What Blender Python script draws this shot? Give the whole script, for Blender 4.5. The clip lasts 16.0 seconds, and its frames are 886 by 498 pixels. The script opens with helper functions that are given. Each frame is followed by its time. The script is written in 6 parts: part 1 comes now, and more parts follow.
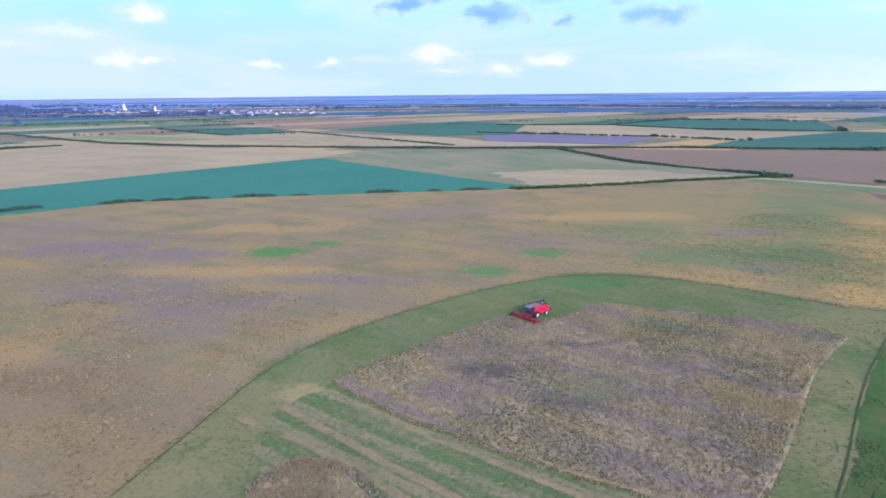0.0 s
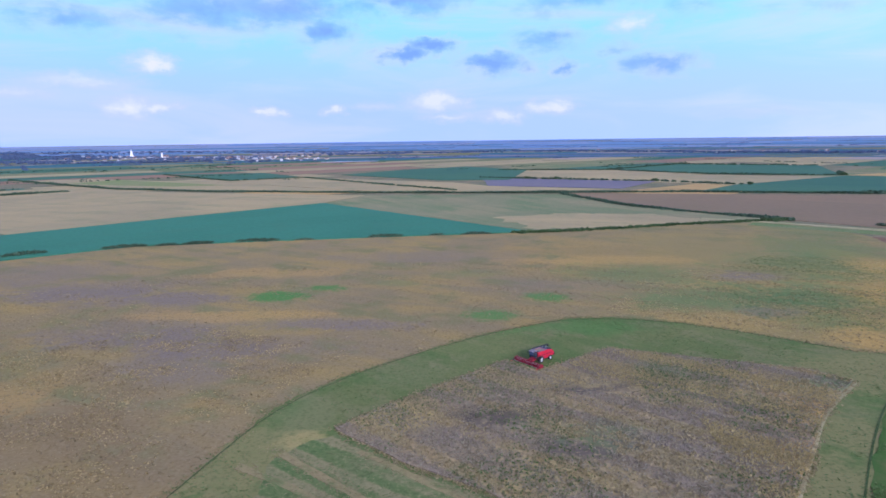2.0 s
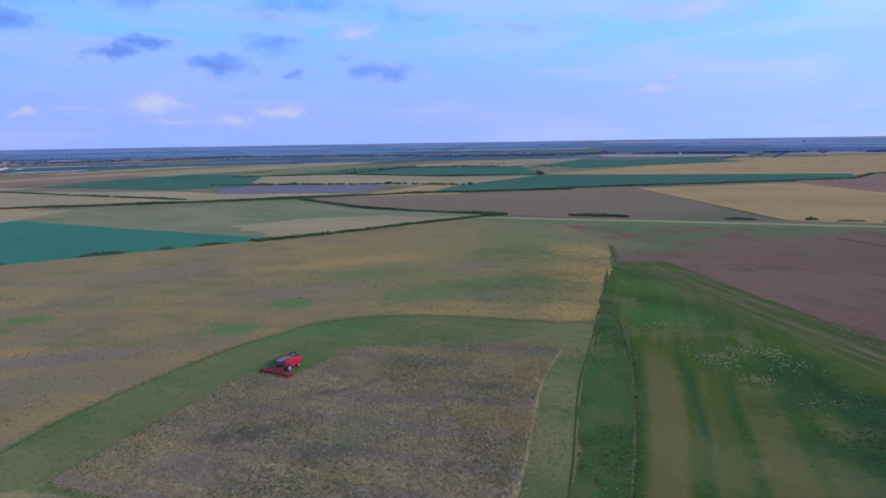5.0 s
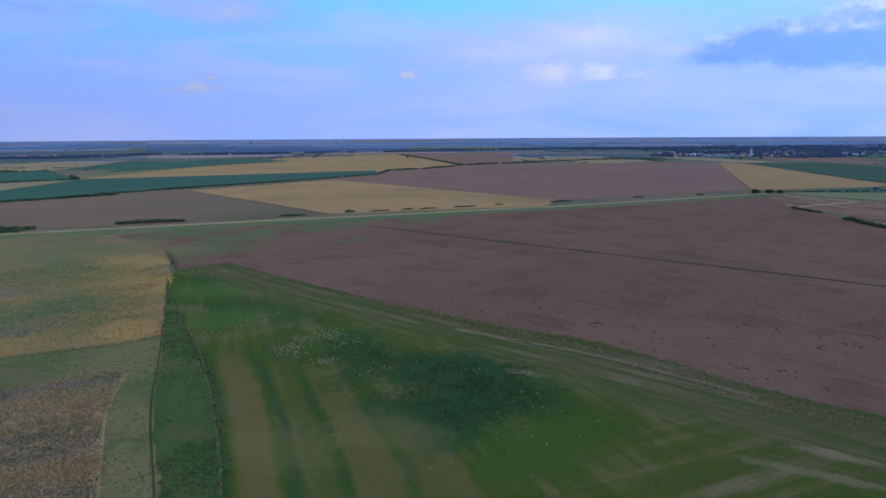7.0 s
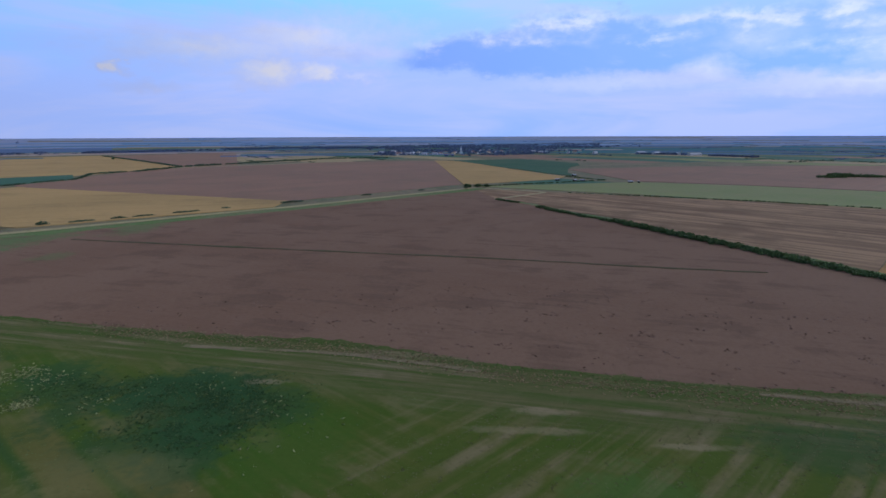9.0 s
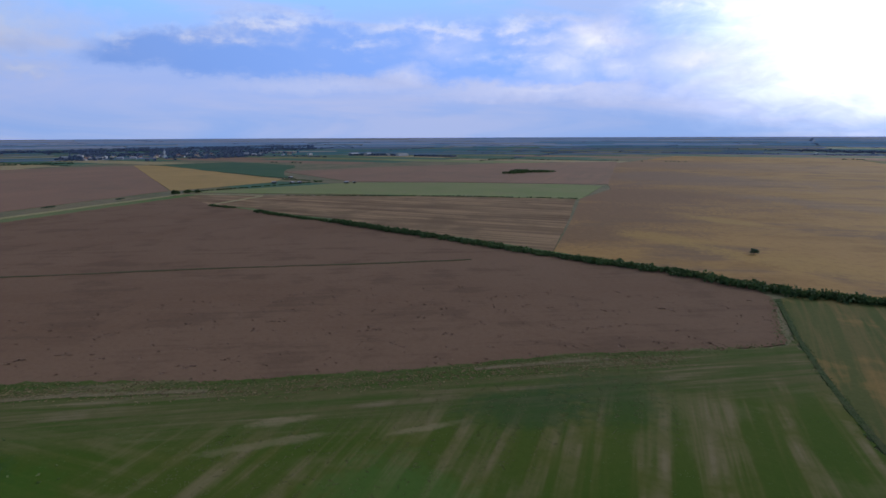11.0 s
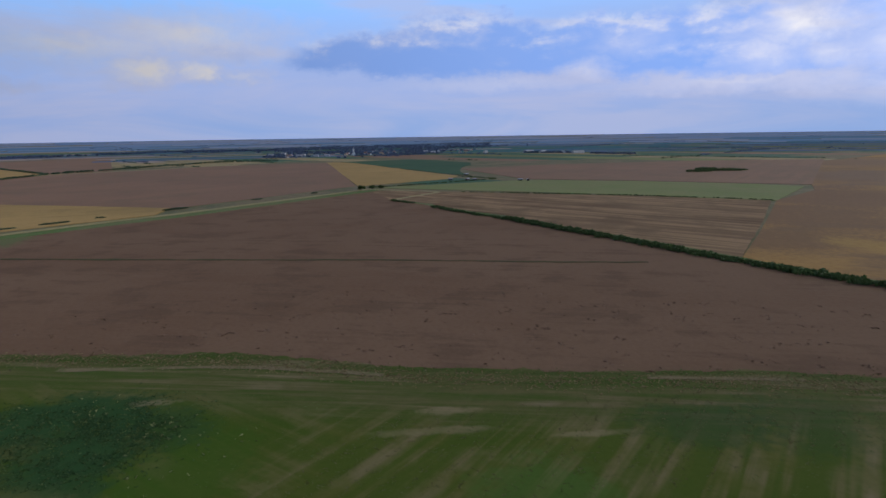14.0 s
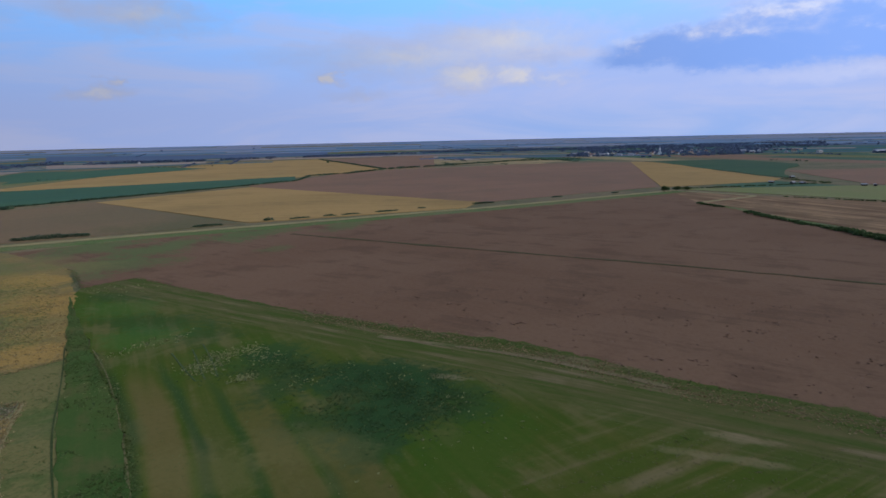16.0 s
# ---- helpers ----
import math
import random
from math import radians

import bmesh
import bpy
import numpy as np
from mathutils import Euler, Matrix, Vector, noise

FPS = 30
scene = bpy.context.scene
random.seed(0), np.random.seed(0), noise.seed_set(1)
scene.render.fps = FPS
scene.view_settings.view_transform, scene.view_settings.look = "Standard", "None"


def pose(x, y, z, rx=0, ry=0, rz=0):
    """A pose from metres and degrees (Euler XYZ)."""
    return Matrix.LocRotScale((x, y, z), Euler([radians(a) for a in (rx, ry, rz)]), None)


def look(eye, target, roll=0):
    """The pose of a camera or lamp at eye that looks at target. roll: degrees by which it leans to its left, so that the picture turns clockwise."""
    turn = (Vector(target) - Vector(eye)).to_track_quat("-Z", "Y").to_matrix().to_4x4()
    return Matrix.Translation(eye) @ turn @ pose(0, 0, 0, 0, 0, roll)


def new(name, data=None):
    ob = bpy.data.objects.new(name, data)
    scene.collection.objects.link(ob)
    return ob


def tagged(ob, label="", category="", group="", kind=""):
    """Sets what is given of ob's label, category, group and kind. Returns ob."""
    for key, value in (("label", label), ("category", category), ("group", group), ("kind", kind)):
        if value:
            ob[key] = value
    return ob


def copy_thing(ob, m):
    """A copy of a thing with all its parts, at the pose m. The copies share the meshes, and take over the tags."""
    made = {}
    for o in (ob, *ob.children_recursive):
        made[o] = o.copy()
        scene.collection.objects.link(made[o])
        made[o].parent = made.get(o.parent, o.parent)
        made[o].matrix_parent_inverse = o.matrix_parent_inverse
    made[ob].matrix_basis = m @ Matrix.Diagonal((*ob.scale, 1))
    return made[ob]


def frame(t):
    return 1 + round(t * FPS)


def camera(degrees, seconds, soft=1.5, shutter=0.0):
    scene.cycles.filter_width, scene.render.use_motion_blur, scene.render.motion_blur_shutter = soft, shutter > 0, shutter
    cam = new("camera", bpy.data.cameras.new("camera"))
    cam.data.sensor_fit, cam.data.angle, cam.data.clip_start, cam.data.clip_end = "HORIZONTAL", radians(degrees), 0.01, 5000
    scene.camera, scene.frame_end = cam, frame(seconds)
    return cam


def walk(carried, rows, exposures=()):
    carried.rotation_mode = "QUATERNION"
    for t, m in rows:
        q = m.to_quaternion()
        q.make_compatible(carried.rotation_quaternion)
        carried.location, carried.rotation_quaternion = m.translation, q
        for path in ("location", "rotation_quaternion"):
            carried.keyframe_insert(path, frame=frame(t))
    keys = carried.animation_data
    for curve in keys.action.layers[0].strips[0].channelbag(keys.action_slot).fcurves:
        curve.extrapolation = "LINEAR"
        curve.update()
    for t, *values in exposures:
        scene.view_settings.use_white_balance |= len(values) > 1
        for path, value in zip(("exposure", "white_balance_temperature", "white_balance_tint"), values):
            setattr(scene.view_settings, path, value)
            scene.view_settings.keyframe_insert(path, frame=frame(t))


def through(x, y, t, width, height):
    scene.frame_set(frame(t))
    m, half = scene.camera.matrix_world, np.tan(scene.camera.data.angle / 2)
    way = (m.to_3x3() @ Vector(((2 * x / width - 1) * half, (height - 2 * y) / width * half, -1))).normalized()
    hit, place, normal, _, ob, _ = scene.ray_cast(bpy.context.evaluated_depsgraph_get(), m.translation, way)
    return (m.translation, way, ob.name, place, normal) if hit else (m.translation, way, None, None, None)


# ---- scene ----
# the plan is laid out in units of PLAN metres and brought to size at the end
PLAN = 1.4
cam = camera(70.2, 16.0, soft=1.6)
PATH = [
    (0.0, pose(-0.27, -0.01, 63.31, 76.07, 0.59, 0.03)),
    (0.5, pose(-0.08, -0.04, 63.21, 76.50, 0.61, 0.11)),
    (1.0, pose(-0.15, -0.07, 63.18, 76.69, 0.67, 0.15)),
    (1.5, pose(-0.24, 0.07, 63.06, 79.24, 0.74, 0.18)),
    (2.0, pose(-0.22, 0.20, 63.20, 80.08, 0.76, 0.24)),
    (2.5, pose(-0.13, 0.07, 63.10, 80.53, 0.82, 0.29)),
    (3.0, pose(-0.00, 0.00, 62.99, 80.52, 0.89, 0.01)),
    (3.2, pose(0.08, -0.04, 62.97, 80.51, 0.83, -1.67)),
    (5.3, pose(0.49, 0.31, 62.69, 80.17, 0.76, -29.01)),
    (5.5, pose(0.48, 0.31, 62.72, 80.11, 0.60, -33.49)),
    (6.0, pose(0.29, 0.50, 62.96, 80.01, 0.55, -44.05)),
    (6.5, pose(0.50, 0.78, 63.08, 79.93, 0.47, -53.07)),
    (7.0, pose(0.64, 0.97, 63.22, 79.86, 0.34, -62.12)),
    (7.5, pose(0.80, 0.97, 63.36, 79.80, 0.25, -70.23)),
    (8.0, pose(1.04, 1.20, 63.36, 79.80, 0.23, -76.85)),
    (8.5, pose(1.27, 1.23, 63.49, 79.74, 0.20, -81.79)),
    (9.0, pose(1.47, 1.11, 63.50, 79.70, 0.19, -86.31)),
    (9.5, pose(1.79, 1.18, 63.55, 79.69, 0.19, -92.38)),
    (10.0, pose(2.20, 1.19, 63.42, 79.64, 0.17, -98.96)),
    (10.2, pose(2.30, 1.13, 63.41, 79.69, 0.11, -101.59)),
    (12.3, pose(2.77, 1.18, 63.78, 79.58, 0.05, -120.53)),
    (12.5, pose(2.81, 1.13, 63.81, 79.57, -0.07, -120.65)),
    (13.0, pose(2.76, 1.08, 63.78, 79.56, 0.09, -116.40)),
    (13.5, pose(2.72, 1.16, 63.76, 79.60, 0.39, -107.13)),
    (14.0, pose(2.56, 1.32, 63.69, 79.68, 0.82, -95.94)),
    (14.5, pose(2.16, 1.29, 63.67, 79.80, 1.00, -87.33)),
    (15.0, pose(2.14, 0.95, 63.63, 79.95, 1.17, -78.47)),
    (15.5, pose(2.41, 0.70, 63.67, 80.03, 1.23, -72.07)),
    (16.0, pose(2.53, 0.48, 63.64, 80.06, 1.23, -69.16)),
]
# the clip's camera darkens as it turns towards the sun
EXPOSURE = [(0.0, 0.80, 5480, 26), (1.0, 0.69, 5460, 27), (1.5, 0.55, 5580, 22), (3.0, 0.27, 5550, 25), (5.5, -0.18, 5530, 17), (7.0, -0.36, 5500, 15),
            (9.0, -0.42, 6080, 13), (10.0, -0.46, 6340, 10), (12.5, -0.84, 6780, 8), (13.5, -0.81, 6820, 8), (14.0, -0.70, 7000, 8), (14.5, -0.65, 6930, 9), (15.0, -0.60, 6800, 9), (16.0, -0.53, 6780, 9)]
walk(cam, PATH, EXPOSURE)

# ---------------------------------------------------------------- sky and sun
SUN_AZ, SUN_EL = 158.0, 24.0
sun_way = Vector((math.sin(radians(SUN_AZ)) * math.cos(radians(SUN_EL)),
                  math.cos(radians(SUN_AZ)) * math.cos(radians(SUN_EL)), math.sin(radians(SUN_EL))))
sun = new("sun", bpy.data.lights.new("sun", "SUN"))
sun.data.energy, sun.data.angle, sun.data.color = 1.7, radians(2.0), (1.0, 0.94, 0.80)
sun.matrix_world = look(sun_way * 300, (0, 0, 0))


def node(tree, kind, **sets):
    n = tree.nodes.new(kind)
    for key, value in sets.items():
        if key == "op":
            n.operation = value
        elif key == "ins":
            for slot, v in value.items():
                if hasattr(v, "is_linked"):
                    tree.links.new(v, n.inputs[slot])
                else:
                    n.inputs[slot].default_value = v
    return n


def mth(tree, op, a, b=0.0, c=0.0):
    return node(tree, "ShaderNodeMath", op=op, ins={0: a, 1: b, 2: c}).outputs[0]


def ramp01(tree, value, lo, hi, smooth=True):
    n = node(tree, "ShaderNodeMapRange", ins={0: value, 1: lo, 2: hi})
    n.interpolation_type = "SMOOTHSTEP" if smooth else "LINEAR"
    return n.outputs[0]


def mixed(tree, fac, a, b):
    n = tree.nodes.new("ShaderNodeMix")
    n.data_type = "RGBA"
    for slot, v in ((0, fac), (6, a), (7, b)):
        if hasattr(v, "is_linked"):
            tree.links.new(v, n.inputs[slot])
        else:
            n.inputs[slot].default_value = v if slot == 0 else (*v[:3], 1)
    return n.outputs[2]


def build_sky():
    world = bpy.data.worlds.new("sky")
    scene.world = world
    world.use_nodes = True
    tree = world.node_tree
    tree.nodes.clear()
    sky = tree.nodes.new("ShaderNodeTexSky")
    sky.sky_type, sky.sun_disc = "NISHITA", False
    sky.sun_elevation, sky.sun_rotation = radians(SUN_EL), radians(SUN_AZ)
    sky.air_density, sky.dust_density, sky.ozone_density, sky.altitude = 1.0, 1.6, 2.0, 100
    way = node(tree, "ShaderNodeTexCoord").outputs["Generated"]
    xyz = node(tree, "ShaderNodeSeparateXYZ", ins={0: way})
    az = mth(tree, "MULTIPLY", mth(tree, "ARCTAN2", xyz.outputs[0], xyz.outputs[1]), 57.2958)
    el = mth(tree, "MULTIPLY", mth(tree, "ARCSINE", xyz.outputs[2]), 57.2958)
    at = node(tree, "ShaderNodeCombineXYZ", ins={0: az, 1: el, 2: 0.0}).outputs[0]
    wide = node(tree, "ShaderNodeVectorMath", op="MULTIPLY", ins={0: at, 1: (0.30, 0.75, 1)}).outputs[0]
    puff = node(tree, "ShaderNodeTexNoise", ins={"Vector": wide, "Scale": 1.0, "Detail": 6.0, "Roughness": 0.6, "Distortion": 0.4}).outputs[0]
    thin = node(tree, "ShaderNodeVectorMath", op="MULTIPLY", ins={0: at, 1: (0.05, 0.27, 1)}).outputs[0]
    veil = node(tree, "ShaderNodeTexNoise", ins={"Vector": thin, "Scale": 1.0, "Detail": 5.0, "Roughness": 0.55, "Distortion": 0.6}).outputs[0]
    puff0 = mth(tree, "SUBTRACT", puff, 0.5)
    near_sun = node(tree, "ShaderNodeVectorMath", op="DOT_PRODUCT", ins={0: way, 1: tuple(sun_way)}).outputs["Value"]
    bright = mth(tree, "ADD", 1.0, mth(tree, "MULTIPLY", ramp01(tree, near_sun, -0.3, 0.95), 1.25))

    gentle = mth(tree, "ADD", 1.0, mth(tree, "MULTIPLY", ramp01(tree, near_sun, -0.75, 0.8), 0.75))

    low_haze = mth(tree, "ADD", 1.0, mth(tree, "MULTIPLY", ramp01(tree, near_sun, -0.9, 0.5), 0.5))

    def lit_by_sun(rgb, how=bright):
        return node(tree, "ShaderNodeVectorMath", op="SCALE", ins={0: rgb, 3: how}).outputs[0]

    # blue above a pale haze that lies along the horizon
    clear = mixed(tree, 0.55, sky.outputs[0], OVERHEAD)
    colour = mixed(tree, ramp01(tree, el, 12.0, 28.0), lit_by_sun(BLUE, gentle), clear)
    height = mth(tree, "MULTIPLY_ADD", mth(tree, "SUBTRACT", veil, 0.5), 3.5, mth(tree, "MULTIPLY_ADD", bright, -4.0, el))
    colour = mixed(tree, ramp01(tree, height, 9.5, -2.5), colour, lit_by_sun(HAZE, low_haze))
    deep = mth(tree, "MULTIPLY", ramp01(tree, el, 4.0, 0.3), mth(tree, "MULTIPLY", ramp01(tree, near_sun, -0.35, 0.3), 0.55))
    colour = mixed(tree, deep, colour, lit_by_sun((1.9, 3.5, 7.2), low_haze))
    colour = mixed(tree, mth(tree, "MULTIPLY", ramp01(tree, veil, 0.42, 0.66), 0.6), colour, lit_by_sun(VEIL, low_haze))
    white, soft, shade = lit_by_sun(WHITE), lit_by_sun(SOFT), lit_by_sun(SHADE)
    # the outlines of all clouds are bent by two sizes of billows
    lumpy = node(tree, "ShaderNodeVectorMath", op="MULTIPLY", ins={0: at, 1: (0.30, 0.62, 1)}).outputs[0]
    lump = node(tree, "ShaderNodeTexNoise", ins={"Vector": lumpy, "Scale": 1.0, "Detail": 4.0, "Roughness": 0.55, "Distortion": 0.2})
    lump0 = mth(tree, "SUBTRACT", lump.outputs[0], 0.5)
    small = node(tree, "ShaderNodeTexNoise", ins={"Vector": at, "Scale": 1.15, "Detail": 3.0, "Roughness": 0.55})
    bend = node(tree, "ShaderNodeVectorMath", op="MULTIPLY", ins={0: node(tree, "ShaderNodeVectorMath", op="SUBTRACT", ins={0: lump.outputs["Color"], 1: (0.5, 0.5, 0.5)}).outputs[0], 1: (5.5, 1.7, 0)}).outputs[0]
    bend2 = node(tree, "ShaderNodeVectorMath", op="MULTIPLY", ins={0: node(tree, "ShaderNodeVectorMath", op="SUBTRACT", ins={0: small.outputs["Color"], 1: (0.5, 0.5, 0.5)}).outputs[0], 1: (1.5, 0.8, 0)}).outputs[0]
    bent = node(tree, "ShaderNodeVectorMath", op="ADD", ins={0: node(tree, "ShaderNodeVectorMath", op="ADD", ins={0: at, 1: bend}).outputs[0], 1: bend2}).outputs[0]
    small0 = mth(tree, "SUBTRACT", small.outputs[0], 0.5)

    def heap(off, w, h, cover, under):
        """A heaped cloud on a level base: grey-blue low down, paler above, lit white along parts of its crest."""
        unit = node(tree, "ShaderNodeVectorMath", op="MULTIPLY", ins={0: off, 1: (1 / w, 1 / h, 0)}).outputs[0]
        far = node(tree, "ShaderNodeVectorMath", op="LENGTH", ins={0: unit}).outputs["Value"]
        edge = mth(tree, "MULTIPLY_ADD", lump0, 0.5, mth(tree, "MULTIPLY_ADD", small0, 0.35, far))
        over = node(tree, "ShaderNodeSeparateXYZ", ins={0: off}).outputs[1]
        foot = ramp01(tree, mth(tree, "MULTIPLY_ADD", puff0, 1.2, over), -0.5, 0.5)
        mask = mth(tree, "MULTIPLY", mth(tree, "MULTIPLY", ramp01(tree, edge, 1.10, 0.72), foot), cover)
        up = node(tree, "ShaderNodeSeparateXYZ", ins={0: unit}).outputs[1]
        rise = mth(tree, "MULTIPLY_ADD", lump0, 1.5, mth(tree, "MULTIPLY_ADD", puff0, 0.8, up))
        body = mixed(tree, mth(tree, "MULTIPLY", ramp01(tree, rise, 0.35, 1.25), 0.6), shade, soft)
        crest = mth(tree, "MULTIPLY", ramp01(tree, edge, 0.55, 1.0), ramp01(tree, rise, 0.45, 1.1))
        crest = mth(tree, "MULTIPLY", crest, ramp01(tree, mth(tree, "MULTIPLY_ADD", small0, 0.4, lump.outputs[0]), 0.38, 0.66))
        return mixed(tree, mask, under, mixed(tree, crest, body, white))

    # one cloud: centre azimuth and height, half width and half height, all in degrees, then its cover
    ragged = mth(tree, "MULTIPLY_ADD", puff0, 0.9, mth(tree, "MULTIPLY", small0, 0.35))

    def gathered(clouds, reach=1.35):
        """How thickly a set of small clouds covers the sky."""
        whole = None
        for a, e, w, h, cover in clouds:
            unit = node(tree, "ShaderNodeVectorMath", op="MULTIPLY_ADD", ins={0: bent, 1: (1 / w, 1 / h, 0), 2: (-a / w, -e / h, 0)}).outputs[0]
            edge = mth(tree, "ADD", node(tree, "ShaderNodeVectorMath", op="LENGTH", ins={0: unit}).outputs["Value"], ragged)
            mask = node(tree, "ShaderNodeMapRange", ins={0: edge, 1: reach, 2: 0.25 if h < 1.0 else 0.0, 3: 0.0, 4: cover}).outputs[0]
            whole = mask if whole is None else mth(tree, "MAXIMUM", whole, mask)
        return whole

    dusk = gathered(GREY_CLOUDS, 1.5)
    colour = mixed(tree, dusk, colour, mixed(tree, ramp01(tree, mth(tree, "MULTIPLY_ADD", lump0, 1.2, dusk), 0.1, 0.7), soft, shade))
    for a, e, w, h, cover in HEAPS:
        colour = heap(node(tree, "ShaderNodeVectorMath", op="SUBTRACT", ins={0: bent, 1: (a, e, 0)}).outputs[0], w, h, cover, colour)
    # the blown-out haze round the sun
    glare = node(tree, "ShaderNodeVectorMath", op="SCALE", ins={0: WHITE, 3: 7.0}).outputs[0]
    haze_sun = Vector((math.sin(radians(162)) * math.cos(radians(15)), math.cos(radians(162)) * math.cos(radians(15)), math.sin(radians(15))))
    to_glare = node(tree, "ShaderNodeVectorMath", op="DOT_PRODUCT", ins={0: way, 1: tuple(haze_sun)}).outputs["Value"]
    spill = mth(tree, "MULTIPLY_ADD", puff0, 0.06, to_glare)
    colour = mixed(tree, mth(tree, "MULTIPLY", mth(tree, "POWER", ramp01(tree, spill, 0.80, 0.985, False), 2.2), ramp01(tree, mth(tree, "MULTIPLY_ADD", puff0, 2.0, el), -2.0, 6.5)), colour, glare)
    bright_puffs = gathered(WHITE_CLOUDS)
    colour = mixed(tree, bright_puffs, colour, mixed(tree, ramp01(tree, mth(tree, "MULTIPLY_ADD", puff0, 0.9, bright_puffs), 0.25, 0.85), soft, white))
    out = node(tree, "ShaderNodeOutputWorld")
    back = node(tree, "ShaderNodeBackground", ins={"Color": colour, "Strength": 0.115})
    tree.links.new(back.outputs[0], out.inputs[0])


BLUE = (2.05, 5.6, 12.5)
OVERHEAD = (2.7, 2.9, 3.3)
HAZE = (3.2, 4.3, 7.95)
VEIL = (4.3, 4.75, 7.3)
WHITE = (5.6, 5.7, 6.6)
SOFT = (4.3, 4.6, 6.4)
SHADE = (1.6, 2.85, 6.6)
GREY_CLOUDS = [
    (-29.8, 9.4, 5.5, 1.12, 0.75), (-20.0, 10.4, 6.5, 1.9, 0.85), (-14.0, 10.9, 7.0, 1.9, 0.9), (-10.6, 9.0, 3.1, 1.12, 0.95), (-3.5, 11.8, 6.5, 1.5, 0.95),
    (-3.6, 7.4, 2.3, 0.69, 1.0), (-1.2, 8.0, 2.3, 0.62, 1.0), (4.1, 6.5, 3.0, 0.94, 0.95), (8.9, 8.4, 3.1, 1.12, 0.75), (11.5, 11.3, 7.8, 1.38, 0.65),
    (10.2, 6.0, 1.7, 0.69, 0.75), (17.9, 5.9, 3.1, 0.94, 0.75), (14.5, 7.3, 1.7, 0.62, 0.5), (20.7, 10.4, 3.1, 1.12, 0.5), (30.0, 9.6, 6.0, 0.75, 0.35),
    (78.5, 6.9, 3.6, 0.75, 0.4), (144.8, 9.3, 1.7, 0.62, 0.6), (143.1, 4.1, 3.1, 0.75, 0.35), (131.0, 4.3, 7.2, 2.0, 0.45),
]
WHITE_CLOUDS = [
    (124.5, 7.8, 4.0, 2.0, 0.9), (133.0, 6.1, 6.0, 1.4, 0.8), (127.0, 5.6, 3.0, 1.3, 0.6), (136.0, 5.0, 5.0, 0.9, 0.5),
    (-24.2, 6.3, 2.3, 0.85, 1.0), (-26.1, 2.8, 1.9, 1.0, 1.0), (-23.8, 2.6, 1.6, 0.5, 0.8), (-29.6, 4.8, 4.5, 0.75, 0.6), (-34.0, 3.9, 3.5, 0.6, 0.5),
    (-1.0, 3.3, 2.8, 0.85, 0.85), (0.2, 1.8, 2.6, 0.45, 0.6), (-9.3, 2.7, 1.2, 0.5, 0.8), (-6.2, 2.9, 1.6, 0.5, 0.45), (-15.4, 2.5, 1.3, 0.5, 0.8),
    (4.9, 2.0, 2.4, 0.7, 0.75), (9.4, 2.6, 2.4, 0.65, 0.85), (16.2, 9.1, 2.6, 1.0, 0.8), (26.0, 1.9, 4.0, 0.5, 0.3), (59.7, 5.3, 1.0, 0.65, 0.9),
    (40.9, 4.1, 2.9, 0.55, 0.7), (42.6, 5.0, 1.0, 0.35, 0.7), (62.0, 3.9, 3.0, 0.5, 0.4), (44.4, 9.9, 5.6, 1.4, 0.75), (66.5, 7.0, 11.0, 1.8, 0.75),
    (74.5, 8.2, 9.0, 2.4, 0.8), (71.6, 5.3, 3.4, 1.4, 1.0), (75.6, 5.3, 2.2, 1.0, 1.0), (79.0, 5.0, 2.2, 0.6, 0.5), (100.0, 4.3, 8.0, 0.7, 0.35),
    (120.0, 4.0, 10.0, 1.0, 0.5), (112.0, 7.3, 3.0, 1.2, 0.4), (108.5, 5.2, 2.4, 1.0, 0.5), (122.5, 6.2, 3.5, 2.6, 0.6),
]
HEAPS = [
    (131.0, 4.6, 8.5, 4.2, 0.6),
    (131.0, 8.0, 5.5, 3.0, 0.8), (138.0, 8.3, 2.8, 1.5, 0.6), (118.0, 4.9, 9.5, 5.2, 0.85), (98.0, 5.3, 9.5, 5.2, 0.95), (109.5, 5.3, 8.0, 4.6, 0.9),
    (91.0, 5.5, 9.0, 3.4, 0.95), (118.0, 4.5, 8.5, 2.6, 0.85),
]
build_sky()


# ---------------------------------------------------------------- ground form
def land(x, y):
    """Height of the land: level near by, rising gently far out to fit the camera's horizon."""
    r = math.hypot(x, y)
    return 0.0 if r < 900 else 33.5 * ((r - 900.0) / 2657.0) ** 2.9


def part(name, bm, material, parent=None, label="", smooth=False):
    me = bpy.data.meshes.new(name)
    bm.to_mesh(me)
    bm.free()
    if smooth:
        for p in me.polygons:
            p.use_smooth = True
    me.materials.append(material)
    ob = new(name, me)
    ob.parent = parent
    return tagged(ob, label)


def raw_mesh(name, verts, faces, material, parent=None, label=""):
    """One mesh from arrays of corners and of triangles."""
    me = bpy.data.meshes.new(name)
    me.vertices.add(len(verts))
    me.vertices.foreach_set("co", np.asarray(verts, np.float32).ravel())
    me.loops.add(faces.size)
    me.loops.foreach_set("vertex_index", np.asarray(faces, np.int32).ravel())
    me.polygons.add(len(faces))
    me.polygons.foreach_set("loop_start", np.arange(0, faces.size, faces.shape[1], dtype=np.int32))
    me.polygons.foreach_set("loop_total", np.full(len(faces), faces.shape[1], np.int32))
    me.update(calc_edges=True)
    me.materials.append(material)
    ob = new(name, me)
    ob.parent = parent
    return tagged(ob, label)


